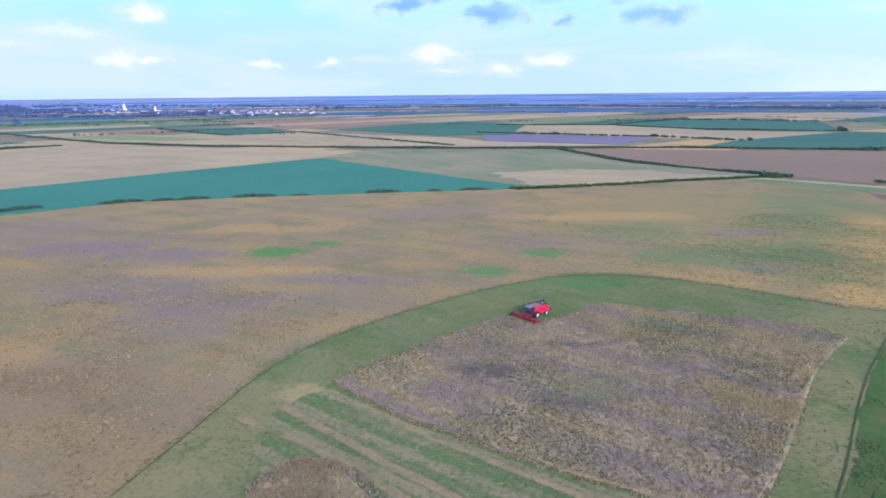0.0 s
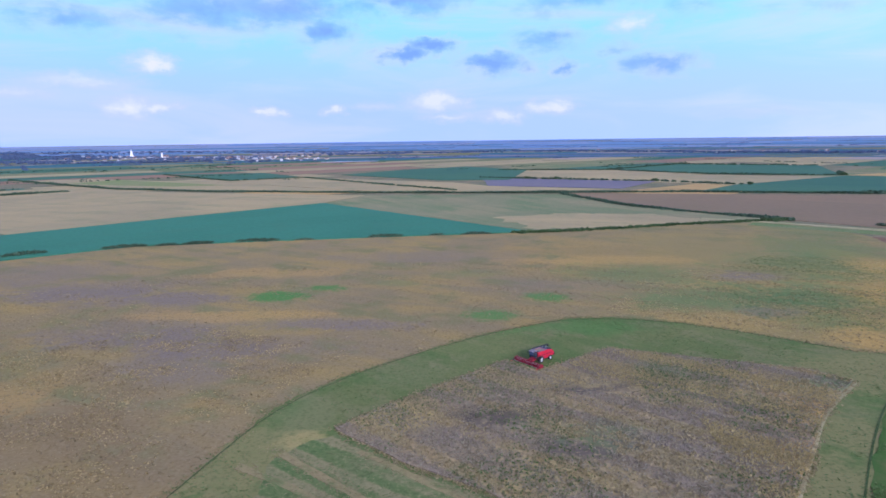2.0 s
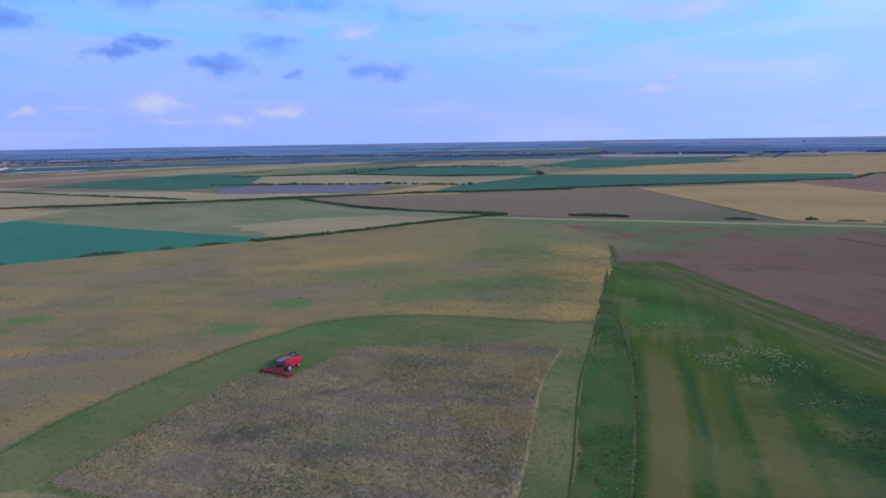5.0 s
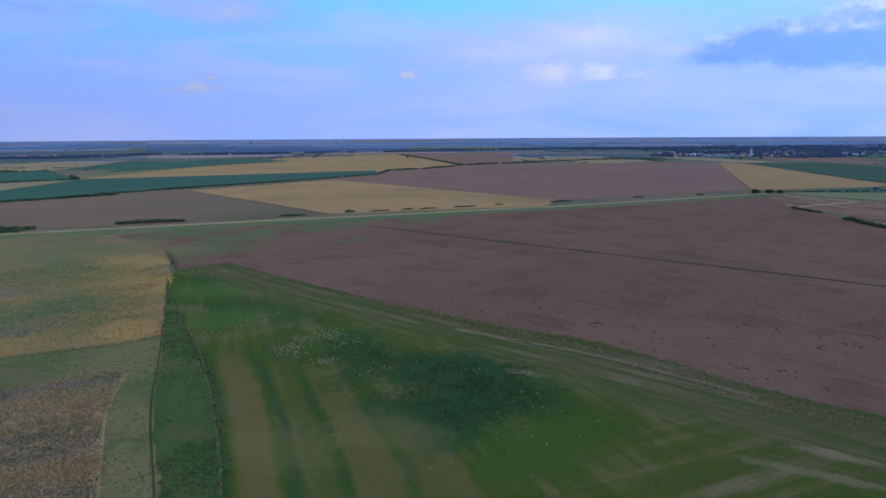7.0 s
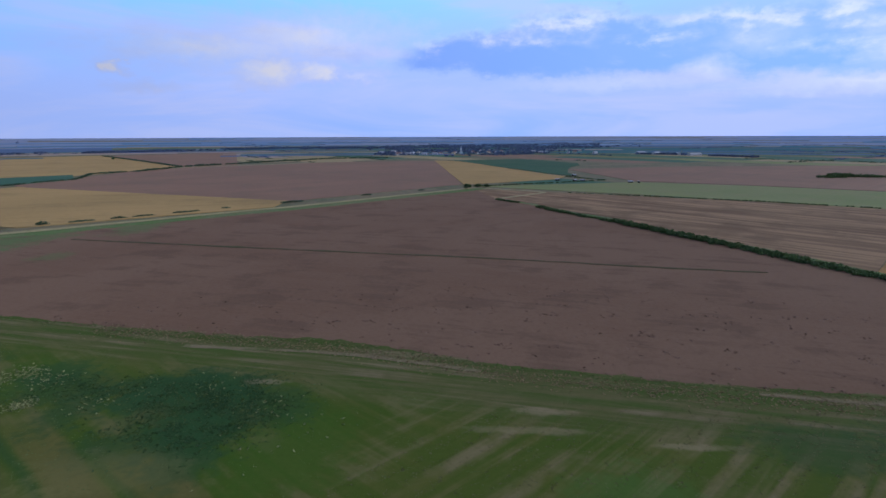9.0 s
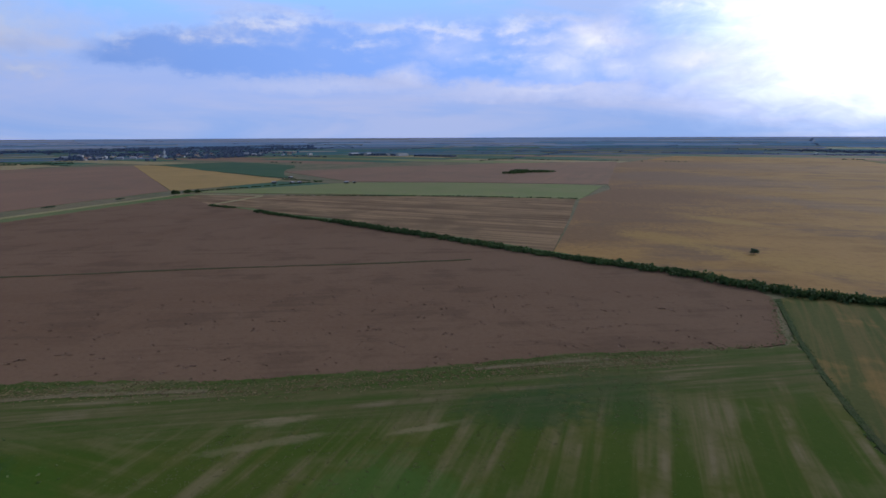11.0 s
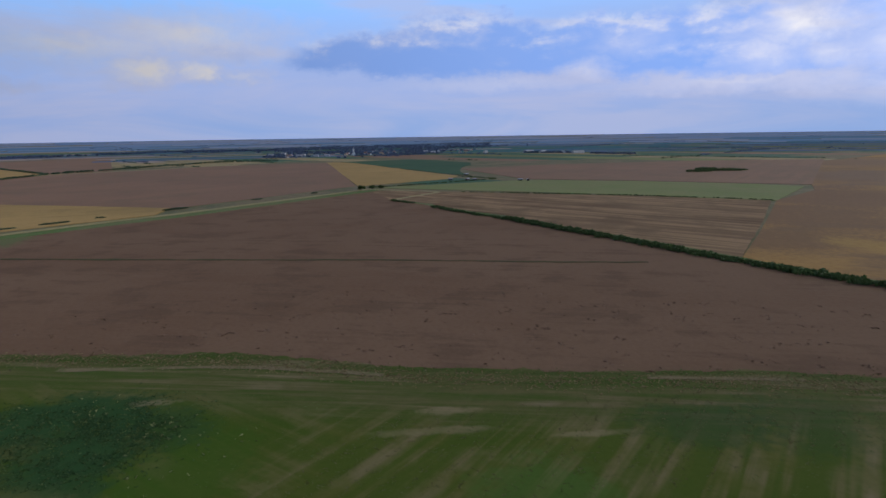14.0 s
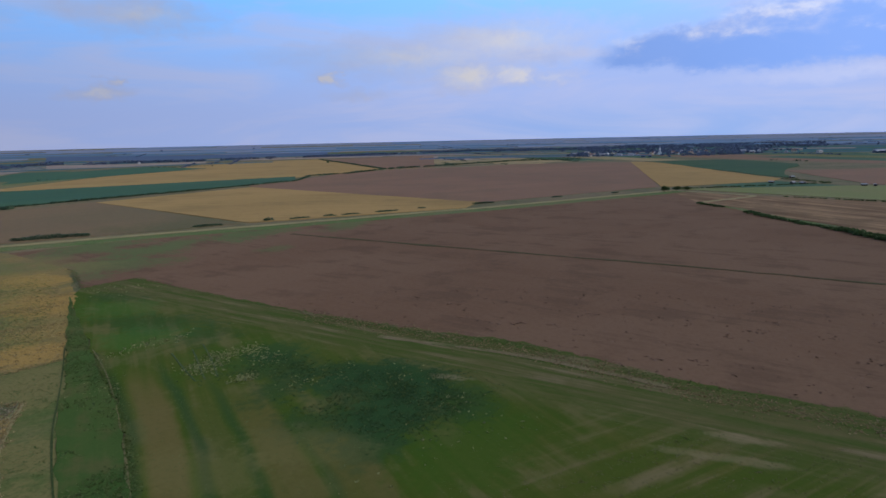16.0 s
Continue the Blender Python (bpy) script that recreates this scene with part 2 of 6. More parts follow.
# ---------------------------------------------------------------- materials
def shader(name, rough=0.9, spec=0.25, metal=0.0):
    m = bpy.data.materials.new(name)
    m.use_nodes = True
    tree = m.node_tree
    b = tree.nodes["Principled BSDF"]
    b.inputs["Roughness"].default_value, b.inputs["Metallic"].default_value = rough, metal
    b.inputs["Specular IOR Level"].default_value = spec
    return m, tree, b


def noise_of(tree, vec, scale, detail=4.0, rough=0.55, dist=0.0):
    return node(tree, "ShaderNodeTexNoise", ins={"Vector": vec, "Scale": scale, "Detail": detail, "Roughness": rough, "Distortion": dist}).outputs[0]


def field_mat(name, a, b, c, turn=0.0, row=3.0, rows=0.5, big=0.02, mid=0.15, grain=1.2, bump=0.6, patch=0.5, spec=0.04, grain_mix=0.5, rough=0.95, drifts=1.0, spots=(), turn2=None, split=(0, 1), length=0.05, bands=(), rows2=None, row2=None, strips=(), verge=()):
    """A crop or soil: a and b mingle in drifts, rows of b run at the angle turn (degrees from +x), c shows in patches."""
    m, tree, bs = shader(name, rough, spec)
    bs.inputs["Diffuse Roughness"].default_value = 0.2 if big > 0.005 else 0.0
    at = node(tree, "ShaderNodeTexCoord").outputs["Object"]
    turned = node(tree, "ShaderNodeMapping", ins={"Vector": at, "Rotation": (0, 0, radians(-turn))}).outputs[0]
    along = node(tree, "ShaderNodeVectorMath", op="MULTIPLY", ins={0: turned, 1: (length / row, 1 / row, 1)}).outputs[0]
    streak = noise_of(tree, along, 0.7, 3.0, 0.6, 0.25)
    if bands:
        u, p = node(tree, "ShaderNodeSeparateXYZ", ins={0: turned}).outputs[:2]
        bend = mth(tree, "MULTIPLY_ADD", mth(tree, "SINE", mth(tree, "MULTIPLY", u, 0.09)), 0.9, mth(tree, "MULTIPLY", streak, 2.5))
        waves = mth(tree, "ADD", mth(tree, "SINE", mth(tree, "MULTIPLY_ADD", p, bands[0], bend)), mth(tree, "MULTIPLY", mth(tree, "SINE", mth(tree, "MULTIPLY_ADD", p, bands[1], 1.0)), 0.7))
        streak = mth(tree, "MULTIPLY_ADD", waves, 0.11, mth(tree, "MULTIPLY_ADD", noise_of(tree, at, 0.25, 4.0, 0.6), 0.4, 0.3))
    if turn2 is not None:
        turned2 = node(tree, "ShaderNodeMapping", ins={"Vector": at, "Rotation": (0, 0, radians(-turn2))}).outputs[0]
        along2 = node(tree, "ShaderNodeVectorMath", op="MULTIPLY", ins={0: turned2, 1: (length / row2, 1 / row2, 1)}).outputs[0]
        side = mth(tree, "MULTIPLY_ADD", noise_of(tree, at, 0.03), 24.0, node(tree, "ShaderNodeSeparateXYZ", ins={0: at}).outputs[1])
        pick = ramp01(tree, side, split[0], split[1])
        streak2 = noise_of(tree, along2, 0.7, 3.0, 0.6, 0.25)
        streak = mth(tree, "ADD", mth(tree, "MULTIPLY", streak, pick), mth(tree, "MULTIPLY", streak2, mth(tree, "SUBTRACT", 1.0, pick)))
    drift = noise_of(tree, at, big, 5.0, 0.6, 0.6)
    spot = noise_of(tree, at, mid, 5.0, 0.62, 0.4)
    fine = noise_of(tree, at, grain, 4.0, 0.7)
    col = mixed(tree, mth(tree, "MULTIPLY", ramp01(tree, drift, 0.38, 0.62), drifts), a, b)
    if rows2 is not None:
        rows = mth(tree, "MULTIPLY_ADD", pick, rows - rows2, rows2)
    col = mixed(tree, mth(tree, "MULTIPLY", ramp01(tree, streak, 0.42, 0.60), rows), col, b)
    col = mixed(tree, mth(tree, "MULTIPLY", ramp01(tree, mth(tree, "MULTIPLY_ADD", streak, 0.5, spot), 0.74, 0.92), patch), col, c)
    if row2 is not None:
        thick = mth(tree, "MULTIPLY", ramp01(tree, streak2, 0.47, 0.70), ramp01(tree, noise_of(tree, at, 0.10, 3.0, 0.6), 0.36, 0.62))
        col = mixed(tree, mth(tree, "MULTIPLY", mth(tree, "MULTIPLY", thick, mth(tree, "SUBTRACT", 1.0, pick)), 0.95), col, c)
    rag = noise_of(tree, at, 0.45, 4.0, 0.6)
    if verge:
        # a headland of its own colours along one side, streaked the way it runs: turn, offset and colours
        away = node(tree, "ShaderNodeMapping", ins={"Vector": at, "Rotation": (0, 0, radians(-verge[0]))}).outputs[0]
        rows_patch = noise_of(tree, at, 0.07, 3.0, 0.6)
        run, over = node(tree, "ShaderNodeSeparateXYZ", ins={0: away}).outputs[:2]
        over = mth(tree, "MULTIPLY_ADD", ramp01(tree, run, 20.0, 110.0), 7.0, mth(tree, "MULTIPLY_ADD", mth(tree, "SUBTRACT", spot, 0.5), 16.0, over))
        near = ramp01(tree, over, verge[1] + 7.0, verge[1] - 7.0)
        fibre = noise_of(tree, node(tree, "ShaderNodeVectorMath", op="MULTIPLY", ins={0: away, 1: (0.03, 0.42, 1)}).outputs[0], 1.0, 4.0, 0.65, 0.3)
        tone = mixed(tree, ramp01(tree, fibre, 0.34, 0.64), verge[2], verge[3])
        tone = mixed(tree, mth(tree, "MULTIPLY", ramp01(tree, fibre, 0.50, 0.70), ramp01(tree, rows_patch, 0.40, 0.60)), tone, verge[4])
        col = mixed(tree, mth(tree, "MULTIPLY", near, 0.9), col, tone)
    if strips:
        # strips along the rows: offset across, half width, start and end along, tint and strength; they bow a little
        u, p = node(tree, "ShaderNodeSeparateXYZ", ins={0: turned}).outputs[:2]
        bow = mth(tree, "POWER", mth(tree, "SUBTRACT", u, 95.0), 2.0)
        p = mth(tree, "MULTIPLY_ADD", mth(tree, "SUBTRACT", spot, 0.5), 3.0, mth(tree, "MULTIPLY_ADD", bow, -0.0016, p))
        for off, half, u0, u1, tint, strong in strips:
            wide = ramp01(tree, mth(tree, "ABSOLUTE", mth(tree, "SUBTRACT", p, off)), half + 0.9, half - 0.7)
            ends = mth(tree, "MULTIPLY", ramp01(tree, u, u0 - 4, u0 + 10), ramp01(tree, u, u1 + 4, u1 - 22))
            col = mixed(tree, mth(tree, "MULTIPLY", mth(tree, "MULTIPLY", wide, ends), strong), col, tint)
    for x, y, rx, ry, tint, strong in spots:
        off = node(tree, "ShaderNodeVectorMath", op="SUBTRACT", ins={0: at, 1: (x, y, 0)}).outputs[0]
        unit = node(tree, "ShaderNodeVectorMath", op="MULTIPLY", ins={0: off, 1: (1 / rx, 1 / ry, 0)}).outputs[0]
        away = node(tree, "ShaderNodeVectorMath", op="LENGTH", ins={0: unit}).outputs["Value"]
        edge = mth(tree, "MULTIPLY_ADD", mth(tree, "SUBTRACT", spot, 0.5), 2.4, mth(tree, "MULTIPLY_ADD", mth(tree, "SUBTRACT", rag, 0.5), 1.8, away))
        col = mixed(tree, mth(tree, "MULTIPLY", ramp01(tree, edge, 1.3, 0.4), strong), col, tint)
    dark = tuple(x * 0.55 for x in a)
    pale = tuple(min(1, x * 1.35) for x in b)
    col = mixed(tree, mth(tree, "MULTIPLY", ramp01(tree, fine, 0.50, 0.36), grain_mix), col, dark)
    col = mixed(tree, mth(tree, "MULTIPLY", ramp01(tree, fine, 0.54, 0.70), grain_mix), col, pale)
    tree.links.new(col, bs.inputs["Base Color"])
    if not bump:
        return m
    bp = node(tree, "ShaderNodeBump", ins={"Strength": bump, "Distance": 0.35, "Height": mth(tree, "MULTIPLY_ADD", streak, 0.5, fine)})
    tree.links.new(bp.outputs[0], bs.inputs["Normal"])
    return m


def leaf_mat(name, a, b, rough=0.75, spec=0.2, through=0.25):
    """Leaves and stalks: each island takes a shade between a and b, with light coming through."""
    m, tree, bs = shader(name, rough, spec)
    rnd = node(tree, "ShaderNodeNewGeometry").outputs["Random Per Island"]
    at = node(tree, "ShaderNodeTexCoord").outputs["Object"]
    n = noise_of(tree, at, 0.12, 3.0)
    f = mth(tree, "ADD", mth(tree, "MULTIPLY", rnd, 0.65), mth(tree, "MULTIPLY", ramp01(tree, n, 0.35, 0.65), 0.35))
    col = mixed(tree, f, a, b)
    tree.links.new(col, bs.inputs["Base Color"])
    tr = node(tree, "ShaderNodeBsdfTranslucent", ins={"Color": col})
    mx = node(tree, "ShaderNodeMixShader", ins={0: through, 1: bs.outputs[0], 2: tr.outputs[0]})
    tree.links.new(mx.outputs[0], tree.nodes["Material Output"].inputs[0])
    return m


def paint_mat(name, col, rough=0.45, spec=0.5, metal=0.0, wear=0.25, scale=3.0, dirt=(0.16, 0.12, 0.08)):
    m, tree, bs = shader(name, rough, spec, metal)
    at = node(tree, "ShaderNodeTexCoord").outputs["Object"]
    n = noise_of(tree, at, scale, 5.0, 0.65, 0.3)
    f = noise_of(tree, at, scale * 9, 3.0, 0.6)
    c = mixed(tree, mth(tree, "MULTIPLY", ramp01(tree, n, 0.48, 0.72), wear), col, dirt)
    c = mixed(tree, mth(tree, "MULTIPLY", ramp01(tree, f, 0.55, 0.75), wear * 0.6), c, tuple(x * 0.6 for x in col))
    tree.links.new(c, bs.inputs["Base Color"])
    tree.links.new(ramp01(tree, n, 0.2, 1.1), bs.inputs["Roughness"]) if wear > 0.3 else None
    return m


M = {}
OLIVE, LUSH = (0.200, 0.180, 0.075), (0.065, 0.18, 0.045)
GREEN, DEEP, DARK = (0.095, 0.165, 0.06), (0.028, 0.076, 0.026), (0.068, 0.058, 0.050)
ORANGE, OCHRE = (0.41, 0.262, 0.080), (0.345, 0.268, 0.105)
DUSK, RUST, STRAW = (0.180, 0.146, 0.121), (0.205, 0.148, 0.075), (0.34, 0.27, 0.17)
M["ground"] = field_mat("rough_grassland", (0.11, 0.12, 0.055), (0.20, 0.16, 0.09), (0.07, 0.10, 0.045), 30, 6, 0.4, bump=0.0, spec=0.12, rough=0.85)
M["tan_weeds"] = field_mat("dry_weedy_stubble", (0.272, 0.200, 0.076), (0.203, 0.160, 0.094), (0.150, 0.155, 0.062), -28, 6.0, 0.55, big=0.03, mid=0.06, grain=1.7, patch=0.7, grain_mix=0.6, length=0.22, drifts=0.7,
    spots=((112, 165, 55, 50, (0.335, 0.225, 0.068), 0.75), (90, 240, 70, 50, (0.315, 0.215, 0.075), 0.6), (120, 220, 70, 90, OLIVE, 0.5), (68, 152, 20, 10, ORANGE, 0.7), (100, 152, 18, 9, ORANGE, 0.7), (126, 196, 14, 26, ORANGE, 0.6), (92, 186, 30, 9, ORANGE, 0.6), (150, 215, 12, 26, ORANGE, 0.6), (60, 230, 40, 9, ORANGE, 0.5), (85, 165, 40, 40, OLIVE, 0.4), (-50, 180, 9, 6, LUSH, 0.95), (-38, 190, 7, 4, LUSH, 0.8), (10, 158, 8, 5, LUSH, 0.85), (28, 176, 6, 5, LUSH, 0.9), (-18, 196, 9, 5, GREEN, 0.35), (8, 210, 12, 6, GREEN, 0.3),
           (78, 172, 28, 16, GREEN, 0.7), (106, 172, 24, 22, GREEN, 0.75), (128, 215, 30, 26, GREEN, 0.6), (60, 205, 24, 16, GREEN, 0.5), (150, 250, 24, 30, GREEN, 0.5), (95, 145, 14, 10, GREEN, 0.5), (170, 290, 20, 26, GREEN, 0.4), (84, 158, 10, 5, DUSK, 0.5),
           (-80, 150, 22, 12, DUSK, 0.5), (-110, 190, 30, 16, DUSK, 0.5), (-40, 135, 22, 8, DUSK, 0.45), (-140, 220, 30, 18, DUSK, 0.4), (-62, 92, 18, 16, RUST, 0.75), (-90, 105, 20, 18, RUST, 0.6), (-45, 78, 12, 12, RUST, 0.6), (-55, 122, 18, 8, DUSK, 0.5), (30, 190, 30, 10, DUSK, 0.3), (-10, 240, 40, 14, DUSK, 0.35), (60, 250, 30, 12, RUST, 0.3), (-95, 120, 16, 14, GREEN, 0.25), (96, 200, 12, 7, DUSK, 0.75), (128, 168, 18, 18, ORANGE, 0.8), (94, 136, 10, 9, ORANGE, 0.8), (148, 208, 13, 18, ORANGE, 0.65), (110, 148, 10, 9, ORANGE, 0.6), (112, 152, 12, 10, OLIVE, 0.5), (-112, 186, 26, 9, DUSK, 0.85), (-82, 178, 22, 7, DUSK, 0.85), (-70, 140, 18, 8, DUSK, 0.9), (-50, 132, 14, 6, DUSK, 0.75), (-30, 152, 18, 6, DUSK, 0.75), (-18, 150, 10, 5, DUSK, 0.6), (-62, 214, 30, 8, ORANGE, 0.4), (-55, 160, 30, 5, ORANGE, 0.5), (-80, 108, 10, 14, ORANGE, 0.35), (-50, 181, 9, 6, LUSH, 0.9), (-38, 190, 7, 4, LUSH, 0.7)))
STAND_SPOTS = ((9, 97, 8, 5, DARK, 0.8), (27, 109, 11, 2.5, DARK, 0.75), (19, 86, 7, 4, DARK, 0.65), (68, 108, 9, 5, GREEN, 0.6), (42, 117, 9, 6, GREEN, 0.75), (24, 90, 8, 5, GREEN, 0.45),
    (-10, 97, 7, 7, OCHRE, 0.7), (22, 112, 12, 3, OCHRE, 0.6), (60, 98, 7, 11, ORANGE, 0.6), (45, 108, 12, 3, OCHRE, 0.6), (14, 78, 12, 5, OCHRE, 0.5), (50, 82, 7, 10, ORANGE, 0.55), (4, 106, 8, 3, DUSK, 0.6), (44, 98, 10, 3, DUSK, 0.7), (33, 88, 9, 3, DUSK, 0.6), (3, 90, 7, 3, DUSK, 0.6), (50, 90, 7, 3, DUSK, 0.6), (30, 116, 6, 5, DUSK, 0.5), (-14, 63, 14, 14, OCHRE, 0.75))
M["stand"] = field_mat("ripe_weedy_crop", (0.205, 0.162, 0.120), (0.345, 0.262, 0.122), (0.15, 0.16, 0.075), -42, 5.0, 0.6, bands=(0.62, 1.35), big=0.03, mid=0.06, grain=1.6, patch=0.35, bump=0.5, grain_mix=0.5, drifts=0.25,
    spots=STAND_SPOTS)
M["lane"] = field_mat("fresh_cut_green_stubble", (0.086, 0.132, 0.040), (0.135, 0.147, 0.055), (0.20, 0.175, 0.09), -45, 2.6, 0.35, big=0.04, mid=0.10, grain=1.5, grain_mix=0.35, patch=0.45, bump=0.3, drifts=0.8, length=0.2,
    spots=((80, 116, 13, 13, OLIVE, 0.8), (62, 90, 7, 14, OLIVE, 0.8), (50, 74, 7, 12, OLIVE, 0.8), (60, 142, 18, 7, OLIVE, 0.3), (-8, 118, 8, 10, STRAW, 0.12), (-24, 98, 6, 10, STRAW, 0.12), (-38, 62, 10, 20, OLIVE, 0.9), (-30, 84, 8, 12, OLIVE, 0.75), (-22, 89, 5, 4, OCHRE, 0.6), (-28, 72, 7, 8, OLIVE, 0.6), (4, 134, 12, 8, OLIVE, 0.35), (30, 146, 24, 6, LUSH, 0.4)))
M["lane_strips"] = field_mat("green_and_straw_strips", (0.090, 0.136, 0.045), (0.235, 0.195, 0.100), (0.135, 0.150, 0.065), -37, 4.0, 0.8, big=0.05, mid=0.12, grain=1.6, grain_mix=0.45, patch=0.5, bump=0.3, drifts=0.15, bands=(1.15, 2.3))
M["straw"] = field_mat("straw_swath", (0.22, 0.19, 0.10), (0.16, 0.16, 0.08), (0.12, 0.14, 0.06), 0, 2.0, 0.4, mid=0.2, patch=0.9, drifts=1.0, big=0.08)
M["tall_grass"] = field_mat("uncut_green_weeds", (0.048, 0.105, 0.026), (0.075, 0.120, 0.032), (0.13, 0.115, 0.05), 48, 2.0, 0.4, mid=0.09, bump=0.2, grain_mix=0.15, patch=0.5)
M["meadow"] = field_mat("mown_meadow", (0.054, 0.098, 0.012), (0.108, 0.114, 0.028), (0.225, 0.182, 0.105), 48, 2.6, 0.5, big=0.02, mid=0.05, grain=0.8, grain_mix=0.1, patch=0.3, bump=0.12, drifts=0.3, turn2=141, split=(2, 40), rows2=0.8, row2=2.7, verge=(78.1, -97.0, (0.060, 0.096, 0.020), (0.122, 0.112, 0.048), (0.205, 0.168, 0.100)),
    strips=((-3.4, 2.4, 40, 140, (0.150, 0.125, 0.045), 0.8), (1.0, 0.7, 40, 150, DEEP, 0.6), (-8.0, 0.8, 40, 146, DEEP, 0.7), (-11.2, 1.8, 40, 120, (0.088, 0.108, 0.028), 0.7), (-18.4, 3.0, 40, 122, (0.130, 0.118, 0.038), 0.75), (-14.3, 0.7, 40, 132, DEEP, 0.6), (-27.0, 3.6, 40, 104, (0.120, 0.112, 0.035), 0.7), (-23.0, 0.7, 40, 105, DEEP, 0.4)),
    spots=((84, 30, 14, 12, (0.048, 0.110, 0.014), 0.6), (108, 88, 12, 12, (0.050, 0.115, 0.016), 0.5), (99, 52, 15, 14, DEEP, 0.7), (90, 44, 10, 8, DEEP, 0.6), (104, 78, 8, 9, DEEP, 0.6), (96, 70, 9, 6, DEEP, 0.70), (104, 58, 10, 8, DEEP, 0.9), (108, 48, 9, 8, DEEP, 0.9), (96, 46, 11, 8, DEEP, 0.88), (100, 36, 9, 7, DEEP, 0.6), (84, 56, 7, 6, DEEP, 0.45), (80, 42, 9, 5, DEEP, 0.70), (112, 84, 7, 6, DEEP, 0.61), (120, 128, 9, 16, DEEP, 0.51), (112, 120, 10, 14, LUSH, 0.35), (130, 150, 10, 14, LUSH, 0.3), (76, 52, 6, 12, OLIVE, 0.3), (66, 62, 7, 12, OLIVE, 0.3), (72, -20, 12, 10, LUSH, 0.3),
           (140, 160, 7, 10, DEEP, 0.46), (116, 106, 9, 8, DEEP, 0.46), (110, 41, 1.3, 4.5, STRAW, 0.4), (89, -30, 1.2, 7, STRAW, 0.4), (100, -9, 1.3, 6, STRAW, 0.35), (93, -6, 1.2, 9, STRAW, 0.3), (90, -48, 8, 12, DEEP, 0.51), (86, -66, 12, 10, DEEP, 0.41)))
M["dry_swath"] = field_mat("dry_swath_field", (0.075, 0.100, 0.028), (0.150, 0.125, 0.048), (0.29, 0.178, 0.065), 133, 2.6, 0.9, big=0.02, mid=0.05, grain=0.8, grain_mix=0.15, patch=0.65, bump=0.25, drifts=0.25)
# distance haze is painted into these six: bluer and paler than near crops
M["far_crop"] = field_mat("haze_tinted_far_crop", (0.060, 0.150, 0.19), (0.070, 0.160, 0.19), (0.080, 0.150, 0.165), -20, 14, 0.4, big=0.004, mid=0.01, grain=0.1, grain_mix=0.1, patch=0.3, bump=0.0, spec=0.0, rough=0.9)
M["far_soil"] = field_mat("haze_tinted_far_soil", (0.10, 0.150, 0.26), (0.11, 0.16, 0.26), (0.11, 0.16, 0.22), -20, 14, 0.4, big=0.004, mid=0.01, grain=0.1, grain_mix=0.1, patch=0.3, bump=0.0, spec=0.0, rough=0.9)
M["blue_land"] = field_mat("haze_blue_land", (0.16, 0.25, 0.42), (0.17, 0.26, 0.41), (0.17, 0.26, 0.38), -20, 14, 0.4, big=0.004, mid=0.01, grain=0.1, grain_mix=0.1, patch=0.3, bump=0.0, spec=0.0)
M["blue_crop"] = field_mat("haze_blue_green_land", (0.11, 0.21, 0.33), (0.12, 0.22, 0.33), (0.13, 0.21, 0.31), -20, 14, 0.4, big=0.004, mid=0.01, grain=0.1, grain_mix=0.1, patch=0.3, bump=0.0, spec=0.0)
M["blue_stubble"] = field_mat("haze_blue_stubble", (0.255, 0.30, 0.42), (0.24, 0.285, 0.40), (0.20, 0.24, 0.34), -20, 14, 0.4, big=0.004, mid=0.01, grain=0.1, grain_mix=0.1, patch=0.3, bump=0.0, spec=0.0)
M["far_hay"] = field_mat("haze_tinted_far_stubble", (0.36, 0.30, 0.27), (0.32, 0.27, 0.25), (0.20, 0.20, 0.21), -20, 14, 0.4, big=0.004, mid=0.01, grain=0.1, grain_mix=0.1, patch=0.3, bump=0.0, spec=0.0, rough=0.9)
M["straw_edge"] = field_mat("pale_hay_along_soil", (0.215, 0.172, 0.105), (0.18, 0.152, 0.085), (0.085, 0.115, 0.035), -99, 1.6, 0.5, mid=0.1, patch=0.9, drifts=0.8, big=0.06, grain_mix=0.3)
M["straw_pale"] = field_mat("pale_cut_straw", (0.265, 0.208, 0.102), (0.225, 0.190, 0.090), (0.125, 0.150, 0.058), -45, 2.0, 0.4, mid=0.2, patch=0.9, drifts=1.0, big=0.08)
M["stubble_blade"] = leaf_mat("dull_stubble_stalks", (0.205, 0.158, 0.092), (0.315, 0.245, 0.125), through=0.4)
M["nettle"] = field_mat("dark_nettles", (0.055, 0.10, 0.045), (0.08, 0.12, 0.055), (0.09, 0.10, 0.06), 48, 2.5, 0.3, mid=0.1, bump=0.6)
M["plough"] = field_mat("ploughed_soil", (0.170, 0.103, 0.066), (0.192, 0.121, 0.079), (0.112, 0.071, 0.048), -106, 2.4, 0.4, big=0.012, mid=0.05, grain=0.7, bump=0.3, patch=0.5, grain_mix=0.15,
    spots=((262, 206, 32, 16, GREEN, 0.75), (215, 218, 36, 14, GREEN, 0.7), (182, 205, 20, 20, GREEN, 0.6), (205, 250, 26, 16, GREEN, 0.7), (300, 172, 22, 10, GREEN, 0.6), (172, 232, 16, 30, OLIVE, 0.6), (225, 165, 10, 6, GREEN, 0.4), (160, 195, 8, 10, GREEN, 0.4)))
M["wheat"] = field_mat("ripe_wheat", (0.410, 0.275, 0.115), (0.355, 0.240, 0.100), (0.250, 0.182, 0.078), -70, 8, 0.5, big=0.008, mid=0.02, grain=0.3, grain_mix=0.2, patch=0.5, bump=0.0)
